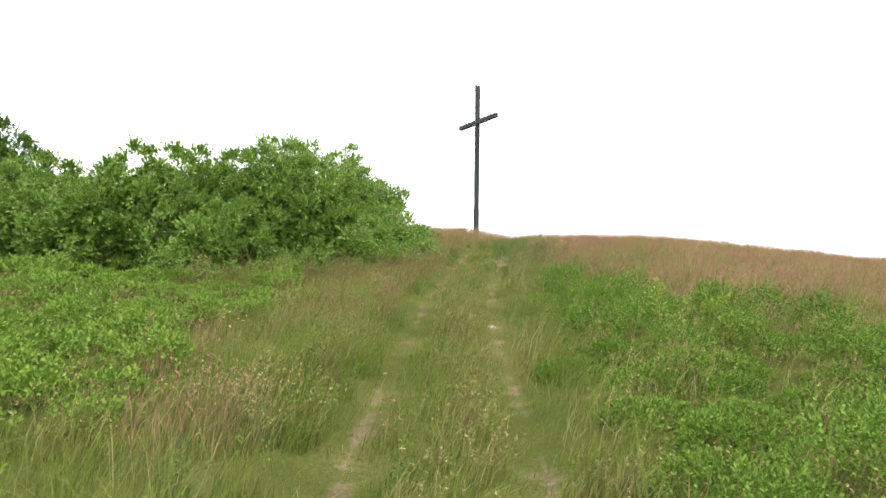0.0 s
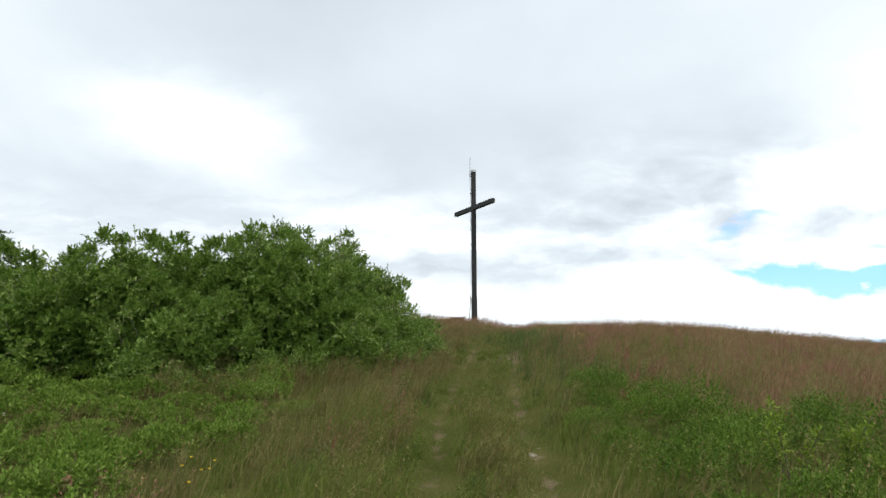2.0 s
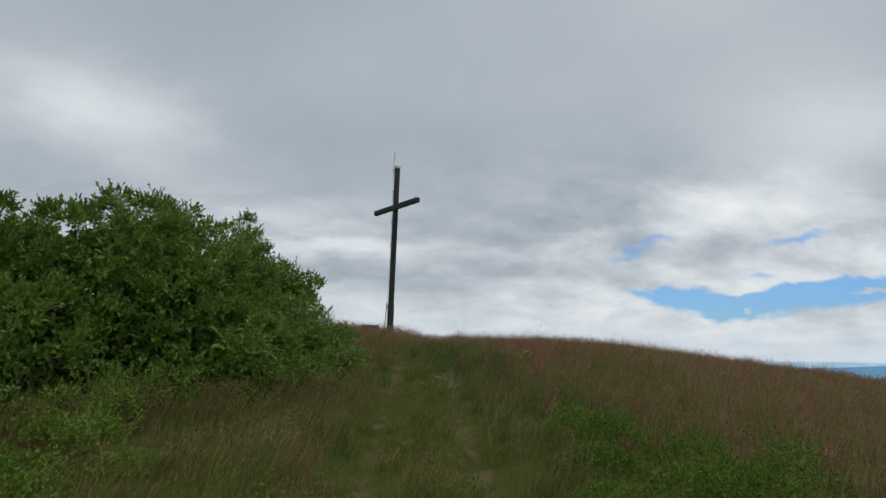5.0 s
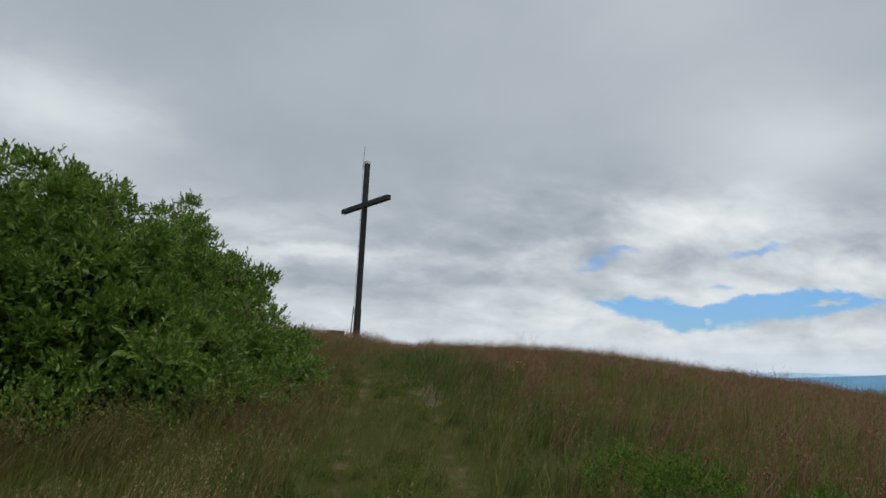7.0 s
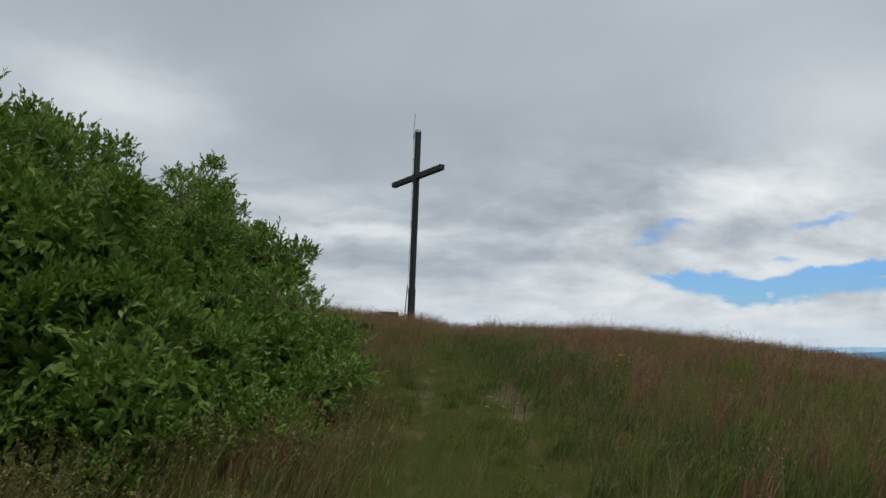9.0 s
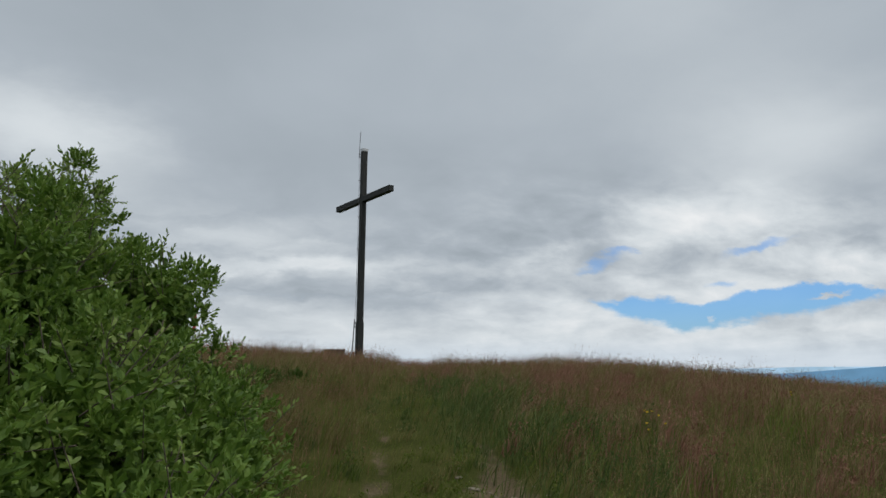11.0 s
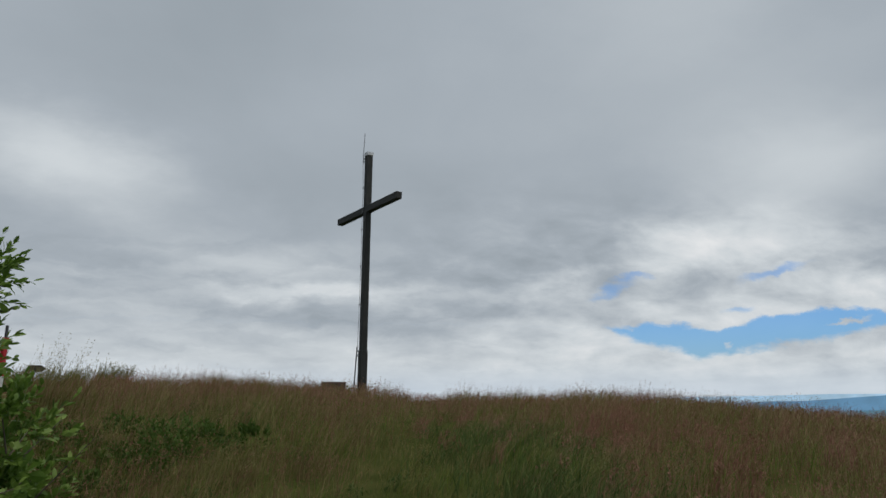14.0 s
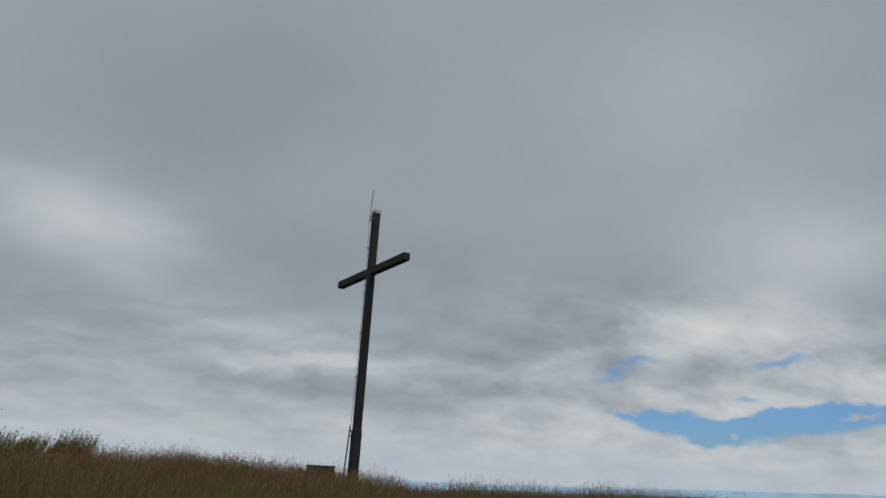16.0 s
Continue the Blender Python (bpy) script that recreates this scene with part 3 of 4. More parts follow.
# ---- the summit cross ----
def box(bm, m, sx, sy, sz, bevel=0.01):
    made = bmesh.ops.create_cube(bm, size=1.0, matrix=m @ Matrix.Diagonal((sx, sy, sz, 1)))
    edges = list({e for v in made["verts"] for e in v.link_edges})
    if bevel:
        bmesh.ops.bevel(bm, geom=edges, offset=bevel, segments=2, affect="EDGES", profile=0.6)


def solid(name, bm, mat, parent, label=""):
    mesh = bpy.data.meshes.new(name)
    bm.to_mesh(mesh)
    bm.free()
    mesh.materials.append(mat)
    return part(name, mesh, parent, label)


def rod(name, points, radius, mat, parent, label="", sides=8):
    v, f = tube(points, [radius] * len(points), sides)
    return part(name, finish(name, v, f, mat), parent, label)


CROSS = (2.39, 43.0)
CROSS_Z = float(height(*CROSS))
cross = new("summit_cross")
cross.matrix_world = pose(CROSS[0], CROSS[1], CROSS_Z, 0, 0, -64.9)
tagged(cross, "tall dark weathered summit cross with a lightning rod", "cross")
TOP = 13.30 - CROSS_Z
ARM = 10.87 - CROSS_Z
bm = bmesh.new()
box(bm, pose(0, 0, TOP / 2 - 0.2), 0.25, 0.25, TOP + 0.4, 0.012)
solid("post", bm, BEAM, cross, "dark weathered upright beam")
bm = bmesh.new()
box(bm, pose(0, 0, 0.55), 0.285, 0.285, 2.5, 0.012)
solid("foot_sleeve", bm, BEAM, cross, "thicker dark sleeve round the foot")
for side in (-1, 1):
    bm = bmesh.new()
    box(bm, pose(side * 1.36, 0, ARM), 2.46, 0.25, 0.27, 0.012)
    solid("arm", bm, BEAM, cross, "dark weathered horizontal beam")
bm = bmesh.new()
box(bm, pose(0, 0, TOP + 0.03), 0.285, 0.285, 0.15, 0.01)
solid("cap", bm, ZINC, cross, "bright zinc sheet cap")
turn = Matrix.Rotation(radians(64.9), 3, "Z")


def beside(dx, z, dy=0.0):
    """A point beside the post, dx metres along the world's x axis."""
    p = turn @ Vector((dx, dy, 0))
    return (p.x, p.y, z)


rod("lightning_rod", [beside(-0.24, TOP - 0.40), beside(-0.22, TOP + 0.3), beside(-0.19, TOP + 0.98)], 0.014, STEEL, cross, "thin steel rod above the top")
rod("down_conductor", [beside(-0.24, TOP - 0.40), beside(-0.20, ARM + 0.9), beside(-0.21, ARM), beside(-0.20, ARM - 2.4), beside(-0.21, 3.2), beside(-0.23, 1.75)], 0.008, STEEL, cross, "thin wire down the post", 5)
rod("conductor_pipe", [beside(-0.24, 1.95), beside(-0.33, 0.0)], 0.027, STEEL, cross, "steel pipe over the wire's end")
for z in (TOP - 0.32, TOP - 0.18, ARM + 0.95, ARM - 0.85, ARM - 2.4, ARM - 4.0, 1.78, 1.6):
    bracket = rod("bracket", [beside(-0.12, z), beside(-0.25, z)], 0.012, STEEL, cross, "", 6)
    rod("clamp", [beside(-0.20, z - 0.035), beside(-0.20, z + 0.035)], 0.022, STEEL, bracket, "", 6)

plinth = new("stone_plinth")
plinth.location = (1.29, 43.6, float(height(1.29, 43.6)) - 0.18)
bm = bmesh.new()
box(bm, pose(0, 0, 0.28), 0.94, 0.7, 0.75, 0.03)
solid("block", bm, BOX_STONE, plinth)
bm = bmesh.new()
box(bm, pose(0, 0, 0.685), 0.98, 0.74, 0.06, 0.015)
solid("top_slab", bm, BOX_STONE, plinth, "slightly overhanging top slab")
tagged(plinth, "low dark stone plinth in the grass by the cross", "plinth")

# red and white marker pole in the bush
pole = new("marker_pole")
pz = float(height(-1.0, 21.75))
pole.location = (-1.0, 21.75, pz)
for a, b, mat, nm in ((-0.1, 0.62, RED_PAINT, "red_band"), (0.62, 1.12, WHITE_PAINT, "white_band"), (1.12, 1.38, RED_PAINT, "red_band")):
    rod(nm, [(0, 0, a), (0, 0, b - 0.002)], 0.021, mat, pole, "", 10)
rod("spike", [(0, 0, 1.38), (0, 0, 1.46)], 0.010, STEEL, pole)
tagged(pole, "thin red and white marker pole among the leaves", "pole")

# small pointed direction board on a post
sign = new("direction_sign")
sx, sy = -11.5, 48.0
sign.matrix_world = pose(sx, sy, float(height(sx, sy)), 0, 0, 0)
BOARD = 4.38 - float(height(sx, sy))
bm = bmesh.new()
outline = [(-0.36, -0.12), (-0.34, -0.145), (0.18, -0.15), (0.38, 0.0), (0.18, 0.15), (-0.34, 0.145), (-0.36, 0.12)]
ring = [bm.verts.new((x, -0.035, BOARD + z)) for x, z in outline]
face = bm.faces.new(ring)
grown = bmesh.ops.extrude_face_region(bm, geom=[face])
bmesh.ops.translate(bm, vec=(0, 0.025, 0), verts=[g for g in grown["geom"] if isinstance(g, bmesh.types.BMVert)])
bmesh.ops.recalc_face_normals(bm, faces=bm.faces)
solid("board", bm, SIGN_WOOD, sign, "dark pointed wooden board")
rod("post", [(-0.1, 0.02, -0.2), (-0.1, 0.02, BOARD + 0.07)], 0.03, SIGN_WOOD, sign)
tagged(sign, "dark wooden arrow-shaped direction sign on a post", "sign")


# ---- grass and low growth ----
def scatter(rng, x0, x1, y0, y1, density):
    n = int((x1 - x0) * (y1 - y0) * density)
    return rng.uniform(x0, x1, n), rng.uniform(y0, y1, n)


def under_thicket(x, y):
    return (((x + 3.6) / 3.6) ** 2 + ((y - 16.2) / 2.5) ** 2 < 1) | (((x + 1.6) / 1.5) ** 2 + ((y - 19.6) / 2.2) ** 2 < 1)


def bilberry_patch(x, y):
    """1 where the low bilberry shrubs grow."""
    edge = np.interp(y, [-4, 3.6, 7, 10, 14.3], [1.6, 1.75, 2.2, 2.4, 2.75])
    back = np.interp(x, [2.4, 3.3, 3.9, 4.6, 6.0, 9.0, 12], [12.9, 11.4, 9.6, 8.7, 8.0, 7.2, 6.0])
    wob = (drift(x, y, 0.8, 31) - 0.5) * 0.7
    rim = 2.4 * (drift(x, y, 2.2, 35) - 0.5)
    return (x > edge + wob) & (y < back + wob * 1.5) & (x < 11.0 + rim * 1.6) & (y > 0.6 + rim)


def herb_patch(x, y):
    """1 where broad-leaved herbs and low shrubs grow on the slope before the thicket."""
    edge = np.interp(y, [-4, 3.5, 5.4, 8, 11.4, 13.6, 14.2], [-1.3, -1.5, -1.85, -2.0, -2.2, -2.2, -2.4])
    wob = (drift(x, y, 1.0, 37) - 0.5) * 1.2
    rim = 2.4 * (drift(x, y, 2.2, 39) - 0.5)
    return (x < edge + wob) & (y < 14.6 + wob) & (x > -10.6 + rim * 1.6) & (y > 2.2 + rim)


def far_from_walk(x, y):
    yy = np.clip(y, 0, 19.4)
    return np.hypot(x - np.interp(yy, [0, 6, 19.4], [0.8, 0.2, 1.4]), y - yy)


def grass_height(x, y):
    """How tall the grass stands, from the trodden track out to the meadow."""
    d = np.abs(x - path_x(y))
    tall = 0.11 + 0.26 * drift(x, y, 1.5, 41) + 0.30 * drift(x, y, 0.55, 43) ** 2
    verge = smooth(0.62, 1.15, d)
    floor_h = 0.09 + 0.17 * smooth(20, 34, y)
    middle = np.exp(-(d / 0.26) ** 2) * 0.22 * smooth(19, 14, y)
    return floor_h + middle + (tall - floor_h) * verge


def lush(x, y):
    """1 on the greener, damper grass beside the track."""
    d = x - path_x(y)
    near_track = np.exp(-((np.abs(d) - 0.9) / 0.8) ** 2)
    bank = np.exp(-((x - path_x(y) - 1.4) / 1.0) ** 2 - ((y - 22.5) / 4.0) ** 2) + 0.3 * np.exp(-((x - path_x(y) - 2.2) / 1.4) ** 2 - ((y - 17.0) / 2.5) ** 2)
    bank = bank + 0.6 * smooth(0.66, 0.85, drift(x, y, 2.6, 59))
    return np.clip(near_track * smooth(20, 6, y) * 0.95 + bank + 0.38 * np.exp(-(d / 0.8) ** 2) * smooth(38, 26, y), 0, 1)


def grow(seed, x0, x1, y0, y1, density, kind, thin):
    rng = np.random.RandomState(seed)
    x, y = scatter(rng, x0, x1, y0, y1, density)
    far = far_from_walk(x, y)
    fade = thin + (1 - thin) * smooth(10.5, 3.5, far)
    fade = fade * smooth(48.5, 45.5, y + 2 * drift(x, y, 1.5, 19)) * smooth(36, 30, x + 4 * drift(x, y, 2.5, 17)) * smooth(-18, -13, x - 4 * drift(x, y, 2.5, 18)) * smooth(-7, -1, y)
    keep = ~under_thicket(x, y) & (rng.uniform(size=len(x)) < fade)
    x, y, far, keep = x[keep], y[keep], far[keep], keep[keep]
    g, bil, herb = lush(x, y), bilberry_patch(x, y), herb_patch(x, y)
    track = np.abs(np.abs(x - path_x(y)) - 0.58)
    bare = np.clip(1 - track / 0.24, 0, 1) * smooth(34, 22, y) * smooth(0.35, 0.75, drift(x, y, 0.5, 47) * 0.6 + 0.4 * drift(x, y, 1.6, 48))
    bare = np.maximum(bare, 0.8 * np.exp(-((x - 2.1) / 0.7) ** 2 - ((y - 18.7) / 0.9) ** 2))
    keep &= rng.uniform(size=len(x)) > np.clip(bare * 1.6 - 0.45, 0, 0.8)
    share = np.where(bil, 0.12, np.where(herb, 0.22, 1.0))
    r = rng.uniform(size=len(x))
    clump = drift(x, y, 0.45, seed + 3)
    tint = smooth(0.36, 0.64, 0.6 * drift(x, y, 0.75, 77) + 0.4 * drift(x, y, 2.1, 78))
    if kind == "green":
        keep &= r < share * (0.10 + 0.12 * smooth(18, 12, y) + 0.62 * np.maximum(g * (0.6 + 0.4 * smooth(14, 8, y)), 1.1 * smooth(12, 7, y))) * (0.25 + 1.3 * clump) * (0.3 + 1.15 * tint)
    elif kind == "straw":
        keep &= r < share * (0.92 - 0.45 * g) * (1 - 0.5 * smooth(12, 7, y)) * (0.2 + 1.2 * clump) * (1.45 - 1.1 * tint)
    else:
        meadow = np.clip(1 - 1.1 * g, 0.03, 1) * np.maximum(smooth(0.5, 1.3, np.abs(x - path_x(y))), 0.8 * smooth(25, 35, y)) * (0.10 + 0.90 * np.maximum(smooth(11, 17, y), smooth(3.4, 5.0, x)))
        meadow = meadow * (1 - 0.75 * smooth(-0.4, -1.2, x) * smooth(18.5, 16.5, y))
        keep &= r < np.where(bil | herb, 0.05, meadow) * (0.12 + 1.25 * smooth(0.25, 0.75, 0.6 * drift(x, y, 1.7, 53) + 0.4 * drift(x, y, 0.6, 54))) * (1.3 - 0.6 * tint)
    x, y, far = x[keep], y[keep], far[keep]
    n = len(x)
    h = grass_height(x, y) * rng.uniform(0.45, 1.4, n)
    p = np.stack([x, y, height(x, y) - 0.01], 1)
    wide = 1 + np.clip(far - 2.5, 0, 40) / (11.0 if kind == "panicle" else 7.0)
    lean = np.stack([h * rng.normal(0.32, 0.46, n), h * rng.normal(0.02, 0.44, n)], 1)
    if kind == "panicle":
        h = np.maximum(h * 1.15, 0.2) + 0.04
        lean = lean * 0.6
        return panicles(rng, p, h, lean, 0.0020 * wide * rng.uniform(0.8, 1.3, n), 0.028 * (0.6 + 0.4 * wide), 5)
    return blades(rng, p, h, lean, 0.0042 * wide * rng.uniform(0.5, 1.3, n))


def meadow(name, kind, mat, label, seed, near, mid):
    pieces = [grow(seed + k, -18, 36, y0, y0 + 9.25, near, kind, mid / near) for k, y0 in enumerate((-7, 2.25, 11.5, 20.75, 30, 39.25))]
    v, f = joined(pieces)
    return tagged(new(name, finish(name, v, f, mat, False)), label, "grass", kind="stuff")


meadow("green_grass", "green", GREEN_GRASS, "fresh green grass along the track and verges", 100, 620, 90)
meadow("dry_grass", "straw", STRAW_GRASS, "straw-coloured dry grass of the hilltop meadow", 200, 300, 72)
meadow("flowering_grass", "panicle", RED_GRASS, "reddish-brown flowering grass heads over the meadow", 300, 180, 62)


def low_shrubs(name, where, x0, x1, y0, y1, mat, label, seed, gap, leaf, tall, category, dense=1.0):
    """Low cushions of upright leafy shoots with dark gaps between them."""
    rng = np.random.RandomState(seed)
    x, y = scatter(rng, x0, x1, y0, y1, 30)
    keep = where(x, y)
    x, y = x[keep], y[keep]
    pick = spaced(np.stack([x, y], 1), gap)
    x, y = x[pick], y[pick]
    mound = drift(x, y, 1.3, seed) * 0.6 + 0.4 * drift(x, y, 0.55, seed + 1)
    pieces = []
    for cx, cy, up in zip(x, y, smooth(0.15, 0.8, mound)):
        far = float(far_from_walk(cx, cy))
        r = gap * rng.uniform(0.44, 0.66)
        t = tall * (0.30 + 0.70 * up) * rng.uniform(0.6, 1.25)
        count = int(np.clip(120 - far * 9.0, 34, 100) * (r / 0.27) ** 1.6 * dense)
        big = 1 + max(far - 2.5, 0) / 12
        k, a = np.sqrt(rng.uniform(size=count)), rng.uniform(0, 2 * np.pi, count)
        out = np.stack([np.cos(a) * k, np.sin(a) * k, np.zeros(count)], 1)
        q = np.array([cx, cy, 0]) + out * r
        crown = np.sqrt(np.clip(1 - 0.92 * k * k, 0, 1)) * rng.uniform(0.72, 1.0, count)
        q[:, 2] = height(q[:, 0], q[:, 1]) + t * crown * 0.8
        pieces.append(sprigs(rng, q, out * 0.75 + rng.normal(size=out.shape) * 0.15 + np.array([0.08, 0, 0.9]), 7, t * rng.uniform(0.18, 0.34, count), leaf * big, leaf * 0.55 * big, True))
    v, f = joined(pieces)
    return tagged(new(name, finish(name, v, f, mat, False)), label, category, kind="stuff")


low_shrubs("bilberry_shrubs", bilberry_patch, 1.2, 13.5, -1.0, 14.8, BILBERRY, "dense low bright green bilberry shrubs beside the track", 61, 0.56, 0.034, 0.72, "shrubs", 2.7)
low_shrubs("herb_growth", herb_patch, -13, -1.0, 0.6, 14.8, HERB, "mixed broad-leaved green herbs before the thicket", 67, 0.56, 0.052, 0.56, "herbs", 1.3)


def bank_herbs(x, y):
    return (x > -4.5) & (x < -0.25 + 1.6 * (drift(x, y, 0.9, 71) - 0.5)) & (y > 20.7) & (y < 25.5 + 2.0 * (drift(x, y, 0.9, 72) - 0.5))


low_shrubs("bank_herbs", bank_herbs, -4.6, 0.5, 20.6, 26.2, DARK_LEAF, "dark green herbs at the end of the thicket", 73, 0.46, 0.050, 0.60, "herbs", 1.0)


def thicket_foot(x, y):
    """1 along the foot of the thicket, where its shoots reach the ground."""
    k = np.clip((x + 5.6) / 5.7, 0, 1)
    line = 13.3 + 2.6 * k ** 2.2
    return (x > -5.6) & (x < 0.05) & (np.abs(y - line - 0.15) < 0.55)


low_shrubs("thicket_shoots", thicket_foot, -5.7, 0.1, 12.5, 17.0, SALLOW, "low leafy green shoots at the foot of the thicket", 75, 0.40, 0.06, 0.85, "shrubs", 0.6)


def tall_tufts(name, mat, label, seed, spots, wide=1.0):
    """Reed-like grass tufts that lean with the wind. spots: (x, y, radius, height, stems)."""
    rng = np.random.RandomState(seed)
    pieces = []
    for x, y, r, tall, n in spots:
        a, k = rng.uniform(0, 2 * np.pi, n), np.sqrt(rng.uniform(size=n)) * r
        p = np.stack([x + np.cos(a) * k, y + np.sin(a) * k, np.zeros(n)], 1)
        p[:, 2] = height(p[:, 0], p[:, 1]) - 0.02
        h = tall * rng.uniform(0.6, 1.05, n)
        lean = np.stack([h * rng.normal(0.34, 0.1, n), h * rng.normal(0.0, 0.12, n)], 1)
        pieces.append(panicles(rng, p, h, lean, np.full(n, 0.004 * wide), np.full(n, 0.02), 9))
        m = n * 3
        a, k = rng.uniform(0, 2 * np.pi, m), np.sqrt(rng.uniform(size=m)) * r
        p = np.stack([x + np.cos(a) * k, y + np.sin(a) * k, np.zeros(m)], 1)
        p[:, 2] = height(p[:, 0], p[:, 1]) - 0.02
        h = tall * rng.uniform(0.3, 0.75, m)
        lean = np.stack([h * rng.normal(0.35, 0.2, m), h * rng.normal(0.0, 0.2, m)], 1)
        pieces.append(blades(rng, p, h, lean, np.full(m, 0.008 * wide)))
    v, f = joined(pieces)
    return tagged(new(name, finish(name, v, f, mat, False)), label, "grass", kind="stuff")


tall_tufts("reed_grass", STRAW_GRASS, "tall straw-coloured reed grass bent by the wind", 79, [(-3.7, 29.0, 0.4, 1.40, 70), (-3.2, 29.2, 0.3, 1.1, 30)], 1.2)
far_reeds = [(-7.8 - 0.75 * k, 46.6 + 0.5 * math.sin(k * 2.3), 0.45, 1.02 + 0.15 * math.sin(k * 1.7), 150) for k in range(7)]
tall_tufts("far_reed_grass", STRAW_GRASS, "dense tall reed grass near the direction sign", 81, far_reeds, 2.2)
tall_tufts("far_reed_leaves", GREEN_GRASS, "green blades of the reed grass near the sign", 82, [(x, y, r, h * 0.8, 80) for x, y, r, h, n in far_reeds], 2.4)


def airy_tufts(seed, count):
    """Spots for thin tall grass that stands above the meadow's edge."""
    rng = np.random.RandomState(seed)
    spots = [(rng.uniform(6.0, 10.5), rng.uniform(28, 33), 0.35, rng.uniform(0.75, 1.05), 10) for _ in range(count)]
    spots += [(rng.uniform(-4.0, 1.4), rng.uniform(37, 41), 0.3, rng.uniform(0.5, 0.75), 7) for _ in range(count)]
    return spots


def crest_tufts(seed, count):
    """Spots for the grass that stands up along the crest, before the plinth and beside the track."""
    rng = np.random.RandomState(seed)
    spots = [(rng.uniform(-5.0, 2.3), rng.uniform(40.8, 42.6), 0.4, rng.uniform(0.36, 0.58), 30) for _ in range(count)]
    spots += [(rng.uniform(0.5, 2.1), rng.uniform(42.3, 42.9), 0.3, rng.uniform(0.40, 0.50), 36) for _ in range(4)]
    spots += [(rng.uniform(5.0, 15.0), rng.uniform(30, 36), 0.35, rng.uniform(0.45, 0.75), 22) for _ in range(count)]
    return spots


tall_tufts("crest_grass", STRAW_GRASS, "brown seeding grass standing along the crest", 85, crest_tufts(86, 20), 1.5)
tall_tufts("tall_flowering_grass", RED_GRASS, "thin tall flowering grass above the meadow's edge", 83, airy_tufts(84, 15))


def fringe(seed, count, verge=True):
    """Spots for the taller grass along the foot of the thicket and the verges."""
    rng = np.random.RandomState(seed)
    spots = []
    for _ in range(count):
        k = rng.uniform()
        x = -4.6 + 4.9 * k
        y = 12.9 + 2.9 * k ** 1.8 + rng.normal(0, 0.35)
        spots.append((x, y, rng.uniform(0.15, 0.32), rng.uniform(0.42, 0.72), 34))
    for _ in range(count // 2 if verge else 0):
        y = rng.uniform(4, 15)
        spots.append((path_x(y) + rng.choice([-1, 1]) * rng.uniform(1.05, 1.7), y, rng.uniform(0.12, 0.25), rng.uniform(0.4, 0.6), 26))
    return spots


tall_tufts("verge_grass", STRAW_GRASS, "tall wind-bent grass at the foot of the thicket", 89, fringe(90, 34))
def plumes(seed, count):
    """Spots for the tall seeding grass between the track and the herbs."""
    rng = np.random.RandomState(seed)
    spots = []
    for _ in range(count):
        y = rng.uniform(4.0, 14.5)
        spots.append((path_x(y) - rng.uniform(1.1, 2.8), y, rng.uniform(0.2, 0.5), rng.uniform(0.38, 0.68), 24))
    return spots


def stalks(seed, count):
    """Spots for single pale stalks that stand out of the bilberry and on the track's middle."""
    rng = np.random.RandomState(seed)
    spots = [(rng.uniform(1.5, 4.2), rng.uniform(1.5, 8.5), 0.3, rng.uniform(0.5, 0.8), 7) for _ in range(count)]
    return spots + [(0.78 + rng.normal(0, 0.14), rng.uniform(1.5, 12), 0.16, rng.uniform(0.3, 0.5), 14) for _ in range(count)]


def tussocks(seed, count, x0, x1, y0, y1, low, high, stems):
    """Spots for separate grass tussocks over a stretch of the hill."""
    rng = np.random.RandomState(seed)
    x, y = rng.uniform(x0, x1, count), rng.uniform(y0, y1, count)
    clear = ~under_thicket(x, y) & ~bilberry_patch(x, y) & ~herb_patch(x, y) & (np.abs(np.abs(x - path_x(y)) - 0.58) > 0.16)
    on_track = smooth(1.1, 0.5, np.abs(x - path_x(y)))
    return [(a, b, rng.uniform(0.07, 0.2), rng.uniform(low, high) * (1 - 0.5 * k), stems) for a, b, k in zip(x[clear], y[clear], on_track[clear])]


tall_tufts("seeding_grass", STRAW_GRASS, "pale seeding grass between the track and the herbs", 93, plumes(94, 30))
tall_tufts("reddish_seeding_grass", RED_GRASS, "reddish seeding grass between the track and the herbs", 95, plumes(96, 5))
tall_tufts("pale_stalks", STRAW_GRASS, "pale thin grass stalks among bilberry and along the track", 98, stalks(99, 34))
tall_tufts("green_tussocks", GREEN_GRASS, "fresh green grass tussocks along the track", 101, tussocks(102, 260, -2.0, 3.2, 0.5, 20, 0.24, 0.5, 12))
tall_tufts("straw_tussocks", STRAW_GRASS, "straw-coloured grass tussocks along the track and meadow", 103, tussocks(104, 230, -1.6, 7.0, 0.5, 32, 0.26, 0.55, 12))
tall_tufts("reddish_tussocks", RED_GRASS, "reddish grass tussocks in the meadow", 105, tussocks(106, 240, 2.6, 11.0, 10.0, 34, 0.32, 0.6, 12), 1.3)
tall_tufts("verge_flowering_grass", RED_GRASS, "reddish wind-bent flowering grass at the foot of the thicket", 91, fringe(92, 5, False))


# ---- stones in the track ----
def stone_mesh(seed, sx, sy, sz):
    rng = np.random.RandomState(seed)
    bm = bmesh.new()
    bmesh.ops.create_icosphere(bm, subdivisions=2, radius=1.0)
    for v in bm.verts:
        k = 1 + 0.22 * noise.noise(Vector(v.co) * 1.4 + Vector((seed * 3.1, 0, 0)))
        v.co = Vector((v.co.x * sx * k, v.co.y * sy * k, np.clip(v.co.z * k, -0.75, 0.7) * sz))
    mesh = bpy.data.meshes.new("stone")
    bm.to_mesh(mesh)
    bm.free()
    mesh.materials.append(STONE)
    return mesh


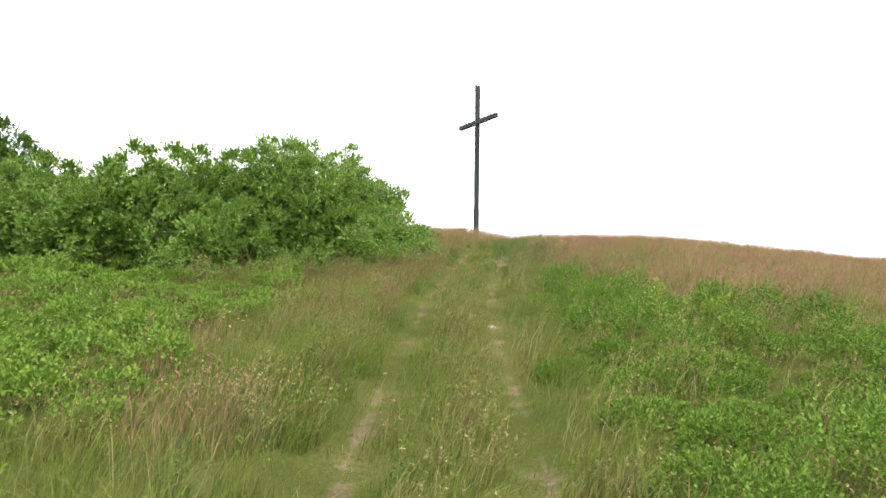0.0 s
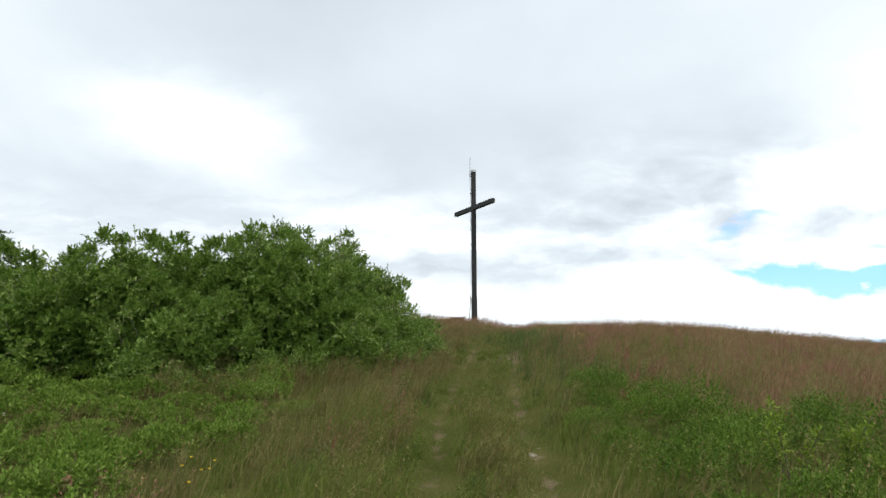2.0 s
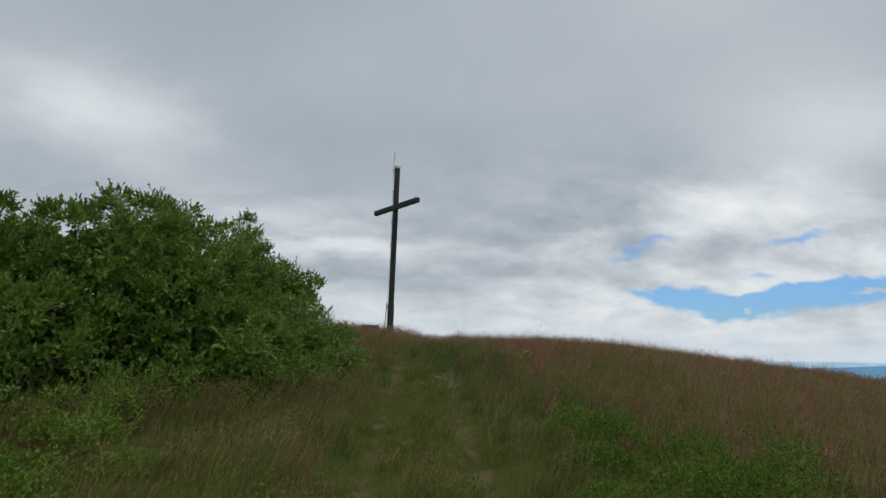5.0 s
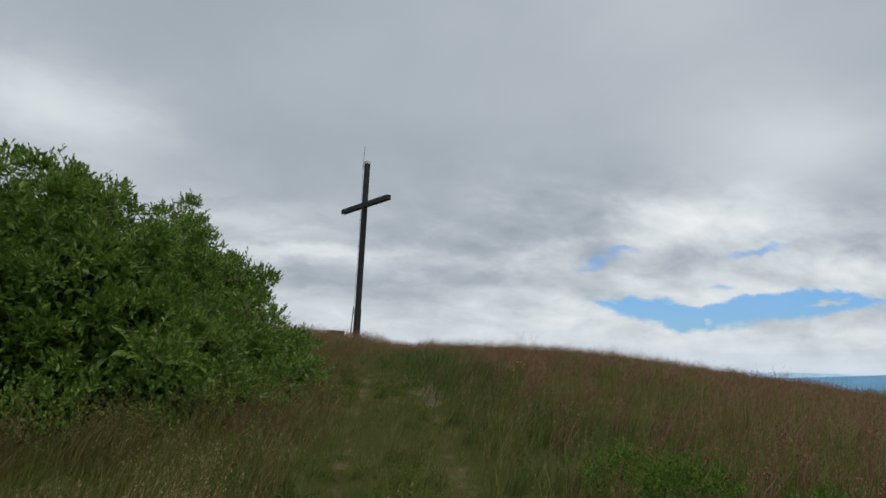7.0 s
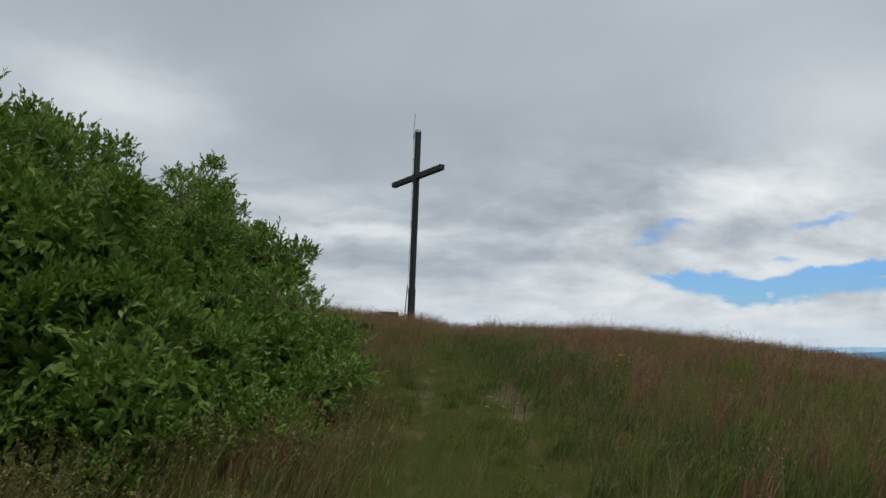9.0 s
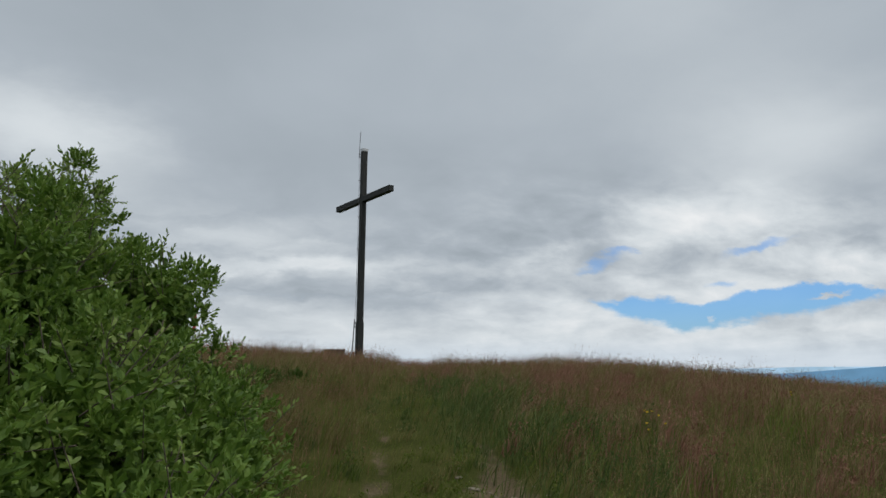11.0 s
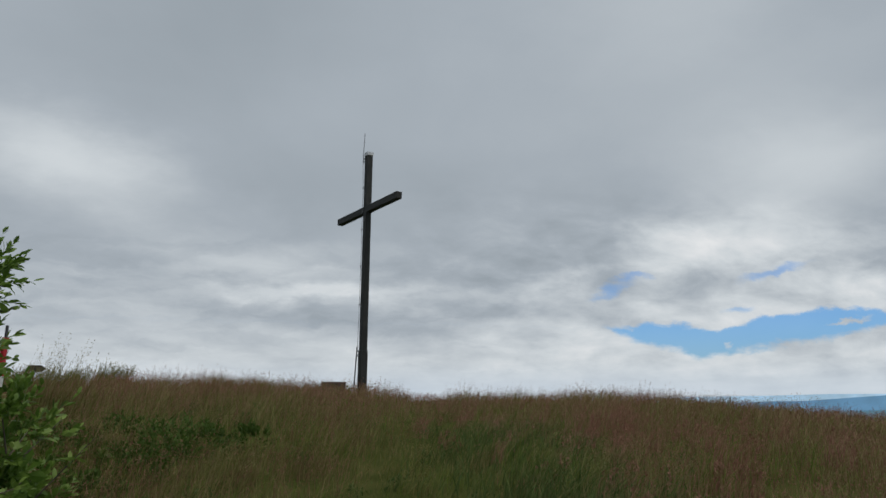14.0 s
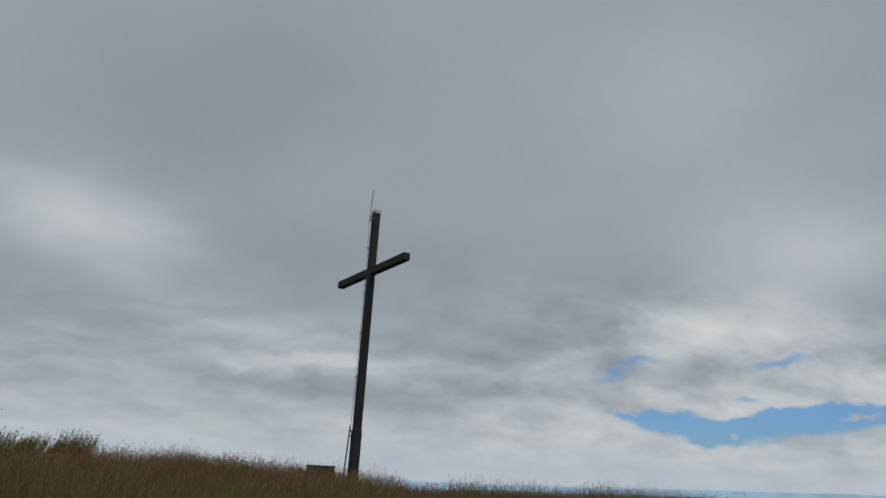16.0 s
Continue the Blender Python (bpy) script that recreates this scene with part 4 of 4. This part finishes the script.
STONES = [stone_mesh(1, 0.12, 0.08, 0.03), stone_mesh(2, 0.07, 0.05, 0.025), stone_mesh(3, 0.09, 0.04, 0.02)]
rng = np.random.RandomState(5)
stone_places = [(1.39, 9.48, 0, 0.8), (1.50, 9.75, 2, 0.5), (1.96, 18.8, 0, 0.6), (2.05, 18.35, 1, 0.7), (2.3, 18.6, 2, 0.8), (1.8, 18.2, 1, 0.6), (2.45, 18.1, 2, 0.6), (0.2, 6.0, 1, 0.45), (0.12, 6.9, 2, 0.4), (0.25, 5.0, 1, 0.4), (1.3, 7.2, 1, 0.4)]
for x in range(26):
    stone_places.append((2.1 + rng.normal(0, 0.35), 18.5 + rng.normal(0, 0.55), int(rng.randint(3)), rng.uniform(0.18, 0.45)))
for x, y, kind, size in stone_places:
    ob = new("stone", STONES[kind])
    ob.matrix_world = pose(x, y, float(height(x, y)) + 0.004 * size, rng.uniform(-8, 8), rng.uniform(-8, 8), rng.uniform(0, 360)) @ Matrix.Scale(size, 4)
    tagged(ob, "pale flat stone half sunk in the trodden track", "stone", "stones in the track")


# ---- yellow and pale flowers ----
def flower(x, y, tall, petals, seed, label, heads=3, reach=0.016):
    rng = np.random.RandomState(seed)
    thing = new("wildflower")
    thing.location = (x, y, float(height(x, y)))
    for k in range(heads):
        tip = np.array([rng.uniform(-0.10, 0.16), rng.uniform(-0.1, 0.1), tall * rng.uniform(0.8, 1.05)])
        v, f = tube([(tip[0] * 0.1, tip[1] * 0.1, -0.02), (tip[0] * 0.4, tip[1] * 0.4, tip[2] * 0.55), tip], [0.003, 0.0025, 0.002], 4)
        part("stalk", finish("stalk", v, f, GREEN_GRASS), thing)
        n = 12
        a = np.linspace(0, 2 * np.pi, n, endpoint=False)
        out = np.stack([np.cos(a), np.sin(a), np.full(n, 0.8)], 1) + rng.normal(0, 0.25, 3)
        v, f = leaves(rng, np.repeat(tip[None], n, 0), out, np.full(n, reach * 1.7), np.full(n, reach * 0.9))
        part("flower_head", finish("flower_head", v, f, petals, False), thing)
    return tagged(thing, label, "flower", "wildflowers in the meadow")


for i, (x, y) in enumerate([(4.03, 19.75), (3.92, 19.2), (4.15, 19.6), (7.7, 21.8)]):
    flower(x, y, 0.42, YELLOW, 500 + i, "yellow hawkweed flowers on thin stalks in the meadow", 3 if i < 2 else 2, 0.013)
for i, (x, y) in enumerate([(-1.5, 6.9), (-1.7, 7.2), (-1.45, 7.3), (-3.6, 7.9), (-4.7, 9.5)]):
    flower(x, y, 0.42, YELLOW if i < 4 else PALE_PETAL, 520 + i, "yellow hawkweed flowers among the green herbs" if i < 4 else "pale cream flower head among the green herbs", 2, 0.010)


# ---- young saplings among the bilberry ----
def sapling(x, y, tall, seed):
    rng = np.random.RandomState(seed)
    thing = new("sapling")
    z = float(height(x, y))
    thing.location = (x, y, z)
    for k in range(4):
        tip = np.array([rng.uniform(-0.22, 0.25), rng.uniform(-0.2, 0.2), tall * rng.uniform(0.75, 1.0)])
        path = [np.array([0, 0, -0.03]), tip * np.array([0.35, 0.35, 0.5]), tip]
        v, f = tube(path, [0.007, 0.005, 0.002], 5)
        part("stem", finish("stem", v, f, BARK), thing)
        t = rng.uniform(0.3, 1.0, 30)[:, None]
        p = path[1] * (1 - np.clip((t - 0.3) / 0.7, 0, 1)) + tip * np.clip((t - 0.3) / 0.7, 0, 1)
        v, f = sprigs(rng, p, rng.normal(size=p.shape) * 0.7 + np.array([0, 0, 0.6]), 4, np.full(30, 0.07), 0.046, 0.020)
        tagged(part("leafage", finish("leafage", v, f, YOUNG_LEAF, False), thing), kind="stuff")
    return tagged(thing, "light green young sapling above the bilberry shrubs", "sapling", "saplings by the track")


sapling(3.2, 7.35, 0.85, 601)
sapling(3.55, 7.3, 0.80, 602)
sapling(3.8, 6.95, 0.55, 603)


def soft_patch(name, mat, label, seed, x0, x1, y0, y1, density, tall, weight):
    """A patch of dense blades that thins out towards its edge. weight: how thick it grows over the plan, 0 to 1."""
    rng = np.random.RandomState(seed)
    x, y = scatter(rng, x0, x1, y0, y1, density)
    k = weight(x, y) * (0.55 + 0.9 * drift(x, y, 0.6, seed))
    keep = rng.uniform(size=len(x)) < k
    x, y = x[keep], y[keep]
    n = len(x)
    h = tall * rng.uniform(0.5, 1.2, n) * (0.6 + 0.6 * drift(x, y, 0.8, seed + 1))
    p = np.stack([x, y, height(x, y) - 0.01], 1)
    lean = np.stack([h * rng.normal(0.3, 0.45, n), h * rng.normal(0.0, 0.45, n)], 1)
    v, f = blades(rng, p, h, lean, 0.009 * rng.uniform(0.6, 1.4, n))
    return tagged(new(name, finish(name, v, f, mat, False)), label, "grass", kind="stuff")


def green_bank(x, y):
    """How thick the dark lush grass stands on the bank beside the track below the summit."""
    d = x - path_x(y)
    return np.clip(np.exp(-((d - 1.25) / 0.75) ** 2 - ((y - 21.6) / 2.8) ** 2) + 0.8 * np.exp(-((d - 1.5) / 0.9) ** 2 - ((y - 27.0) / 2.2) ** 2)
                   + 0.7 * np.exp(-((d - 2.0) / 0.9) ** 2 - ((y - 15.4) / 1.2) ** 2), 0, 1)


DEEP_GRASS = material("deep_green_grass", [(0.1, (0.045, 0.075, 0.02)), (0.5, (0.075, 0.115, 0.03)), (0.9, (0.13, 0.16, 0.05))], 0.7, 0.25, scale=0.8, spec=0.15)
soft_patch("lush_grass", DEEP_GRASS, "dark lush grass on the bank beside the track", 97, 1.8, 7.5, 13, 31, 420, 0.36, green_bank)
tall_tufts("dark_tussocks", DEEP_GRASS, "dark green grass tussocks along the track and bank", 107, tussocks(108, 130, -1.4, 5.0, 2.0, 30, 0.22, 0.45, 12), 1.2)
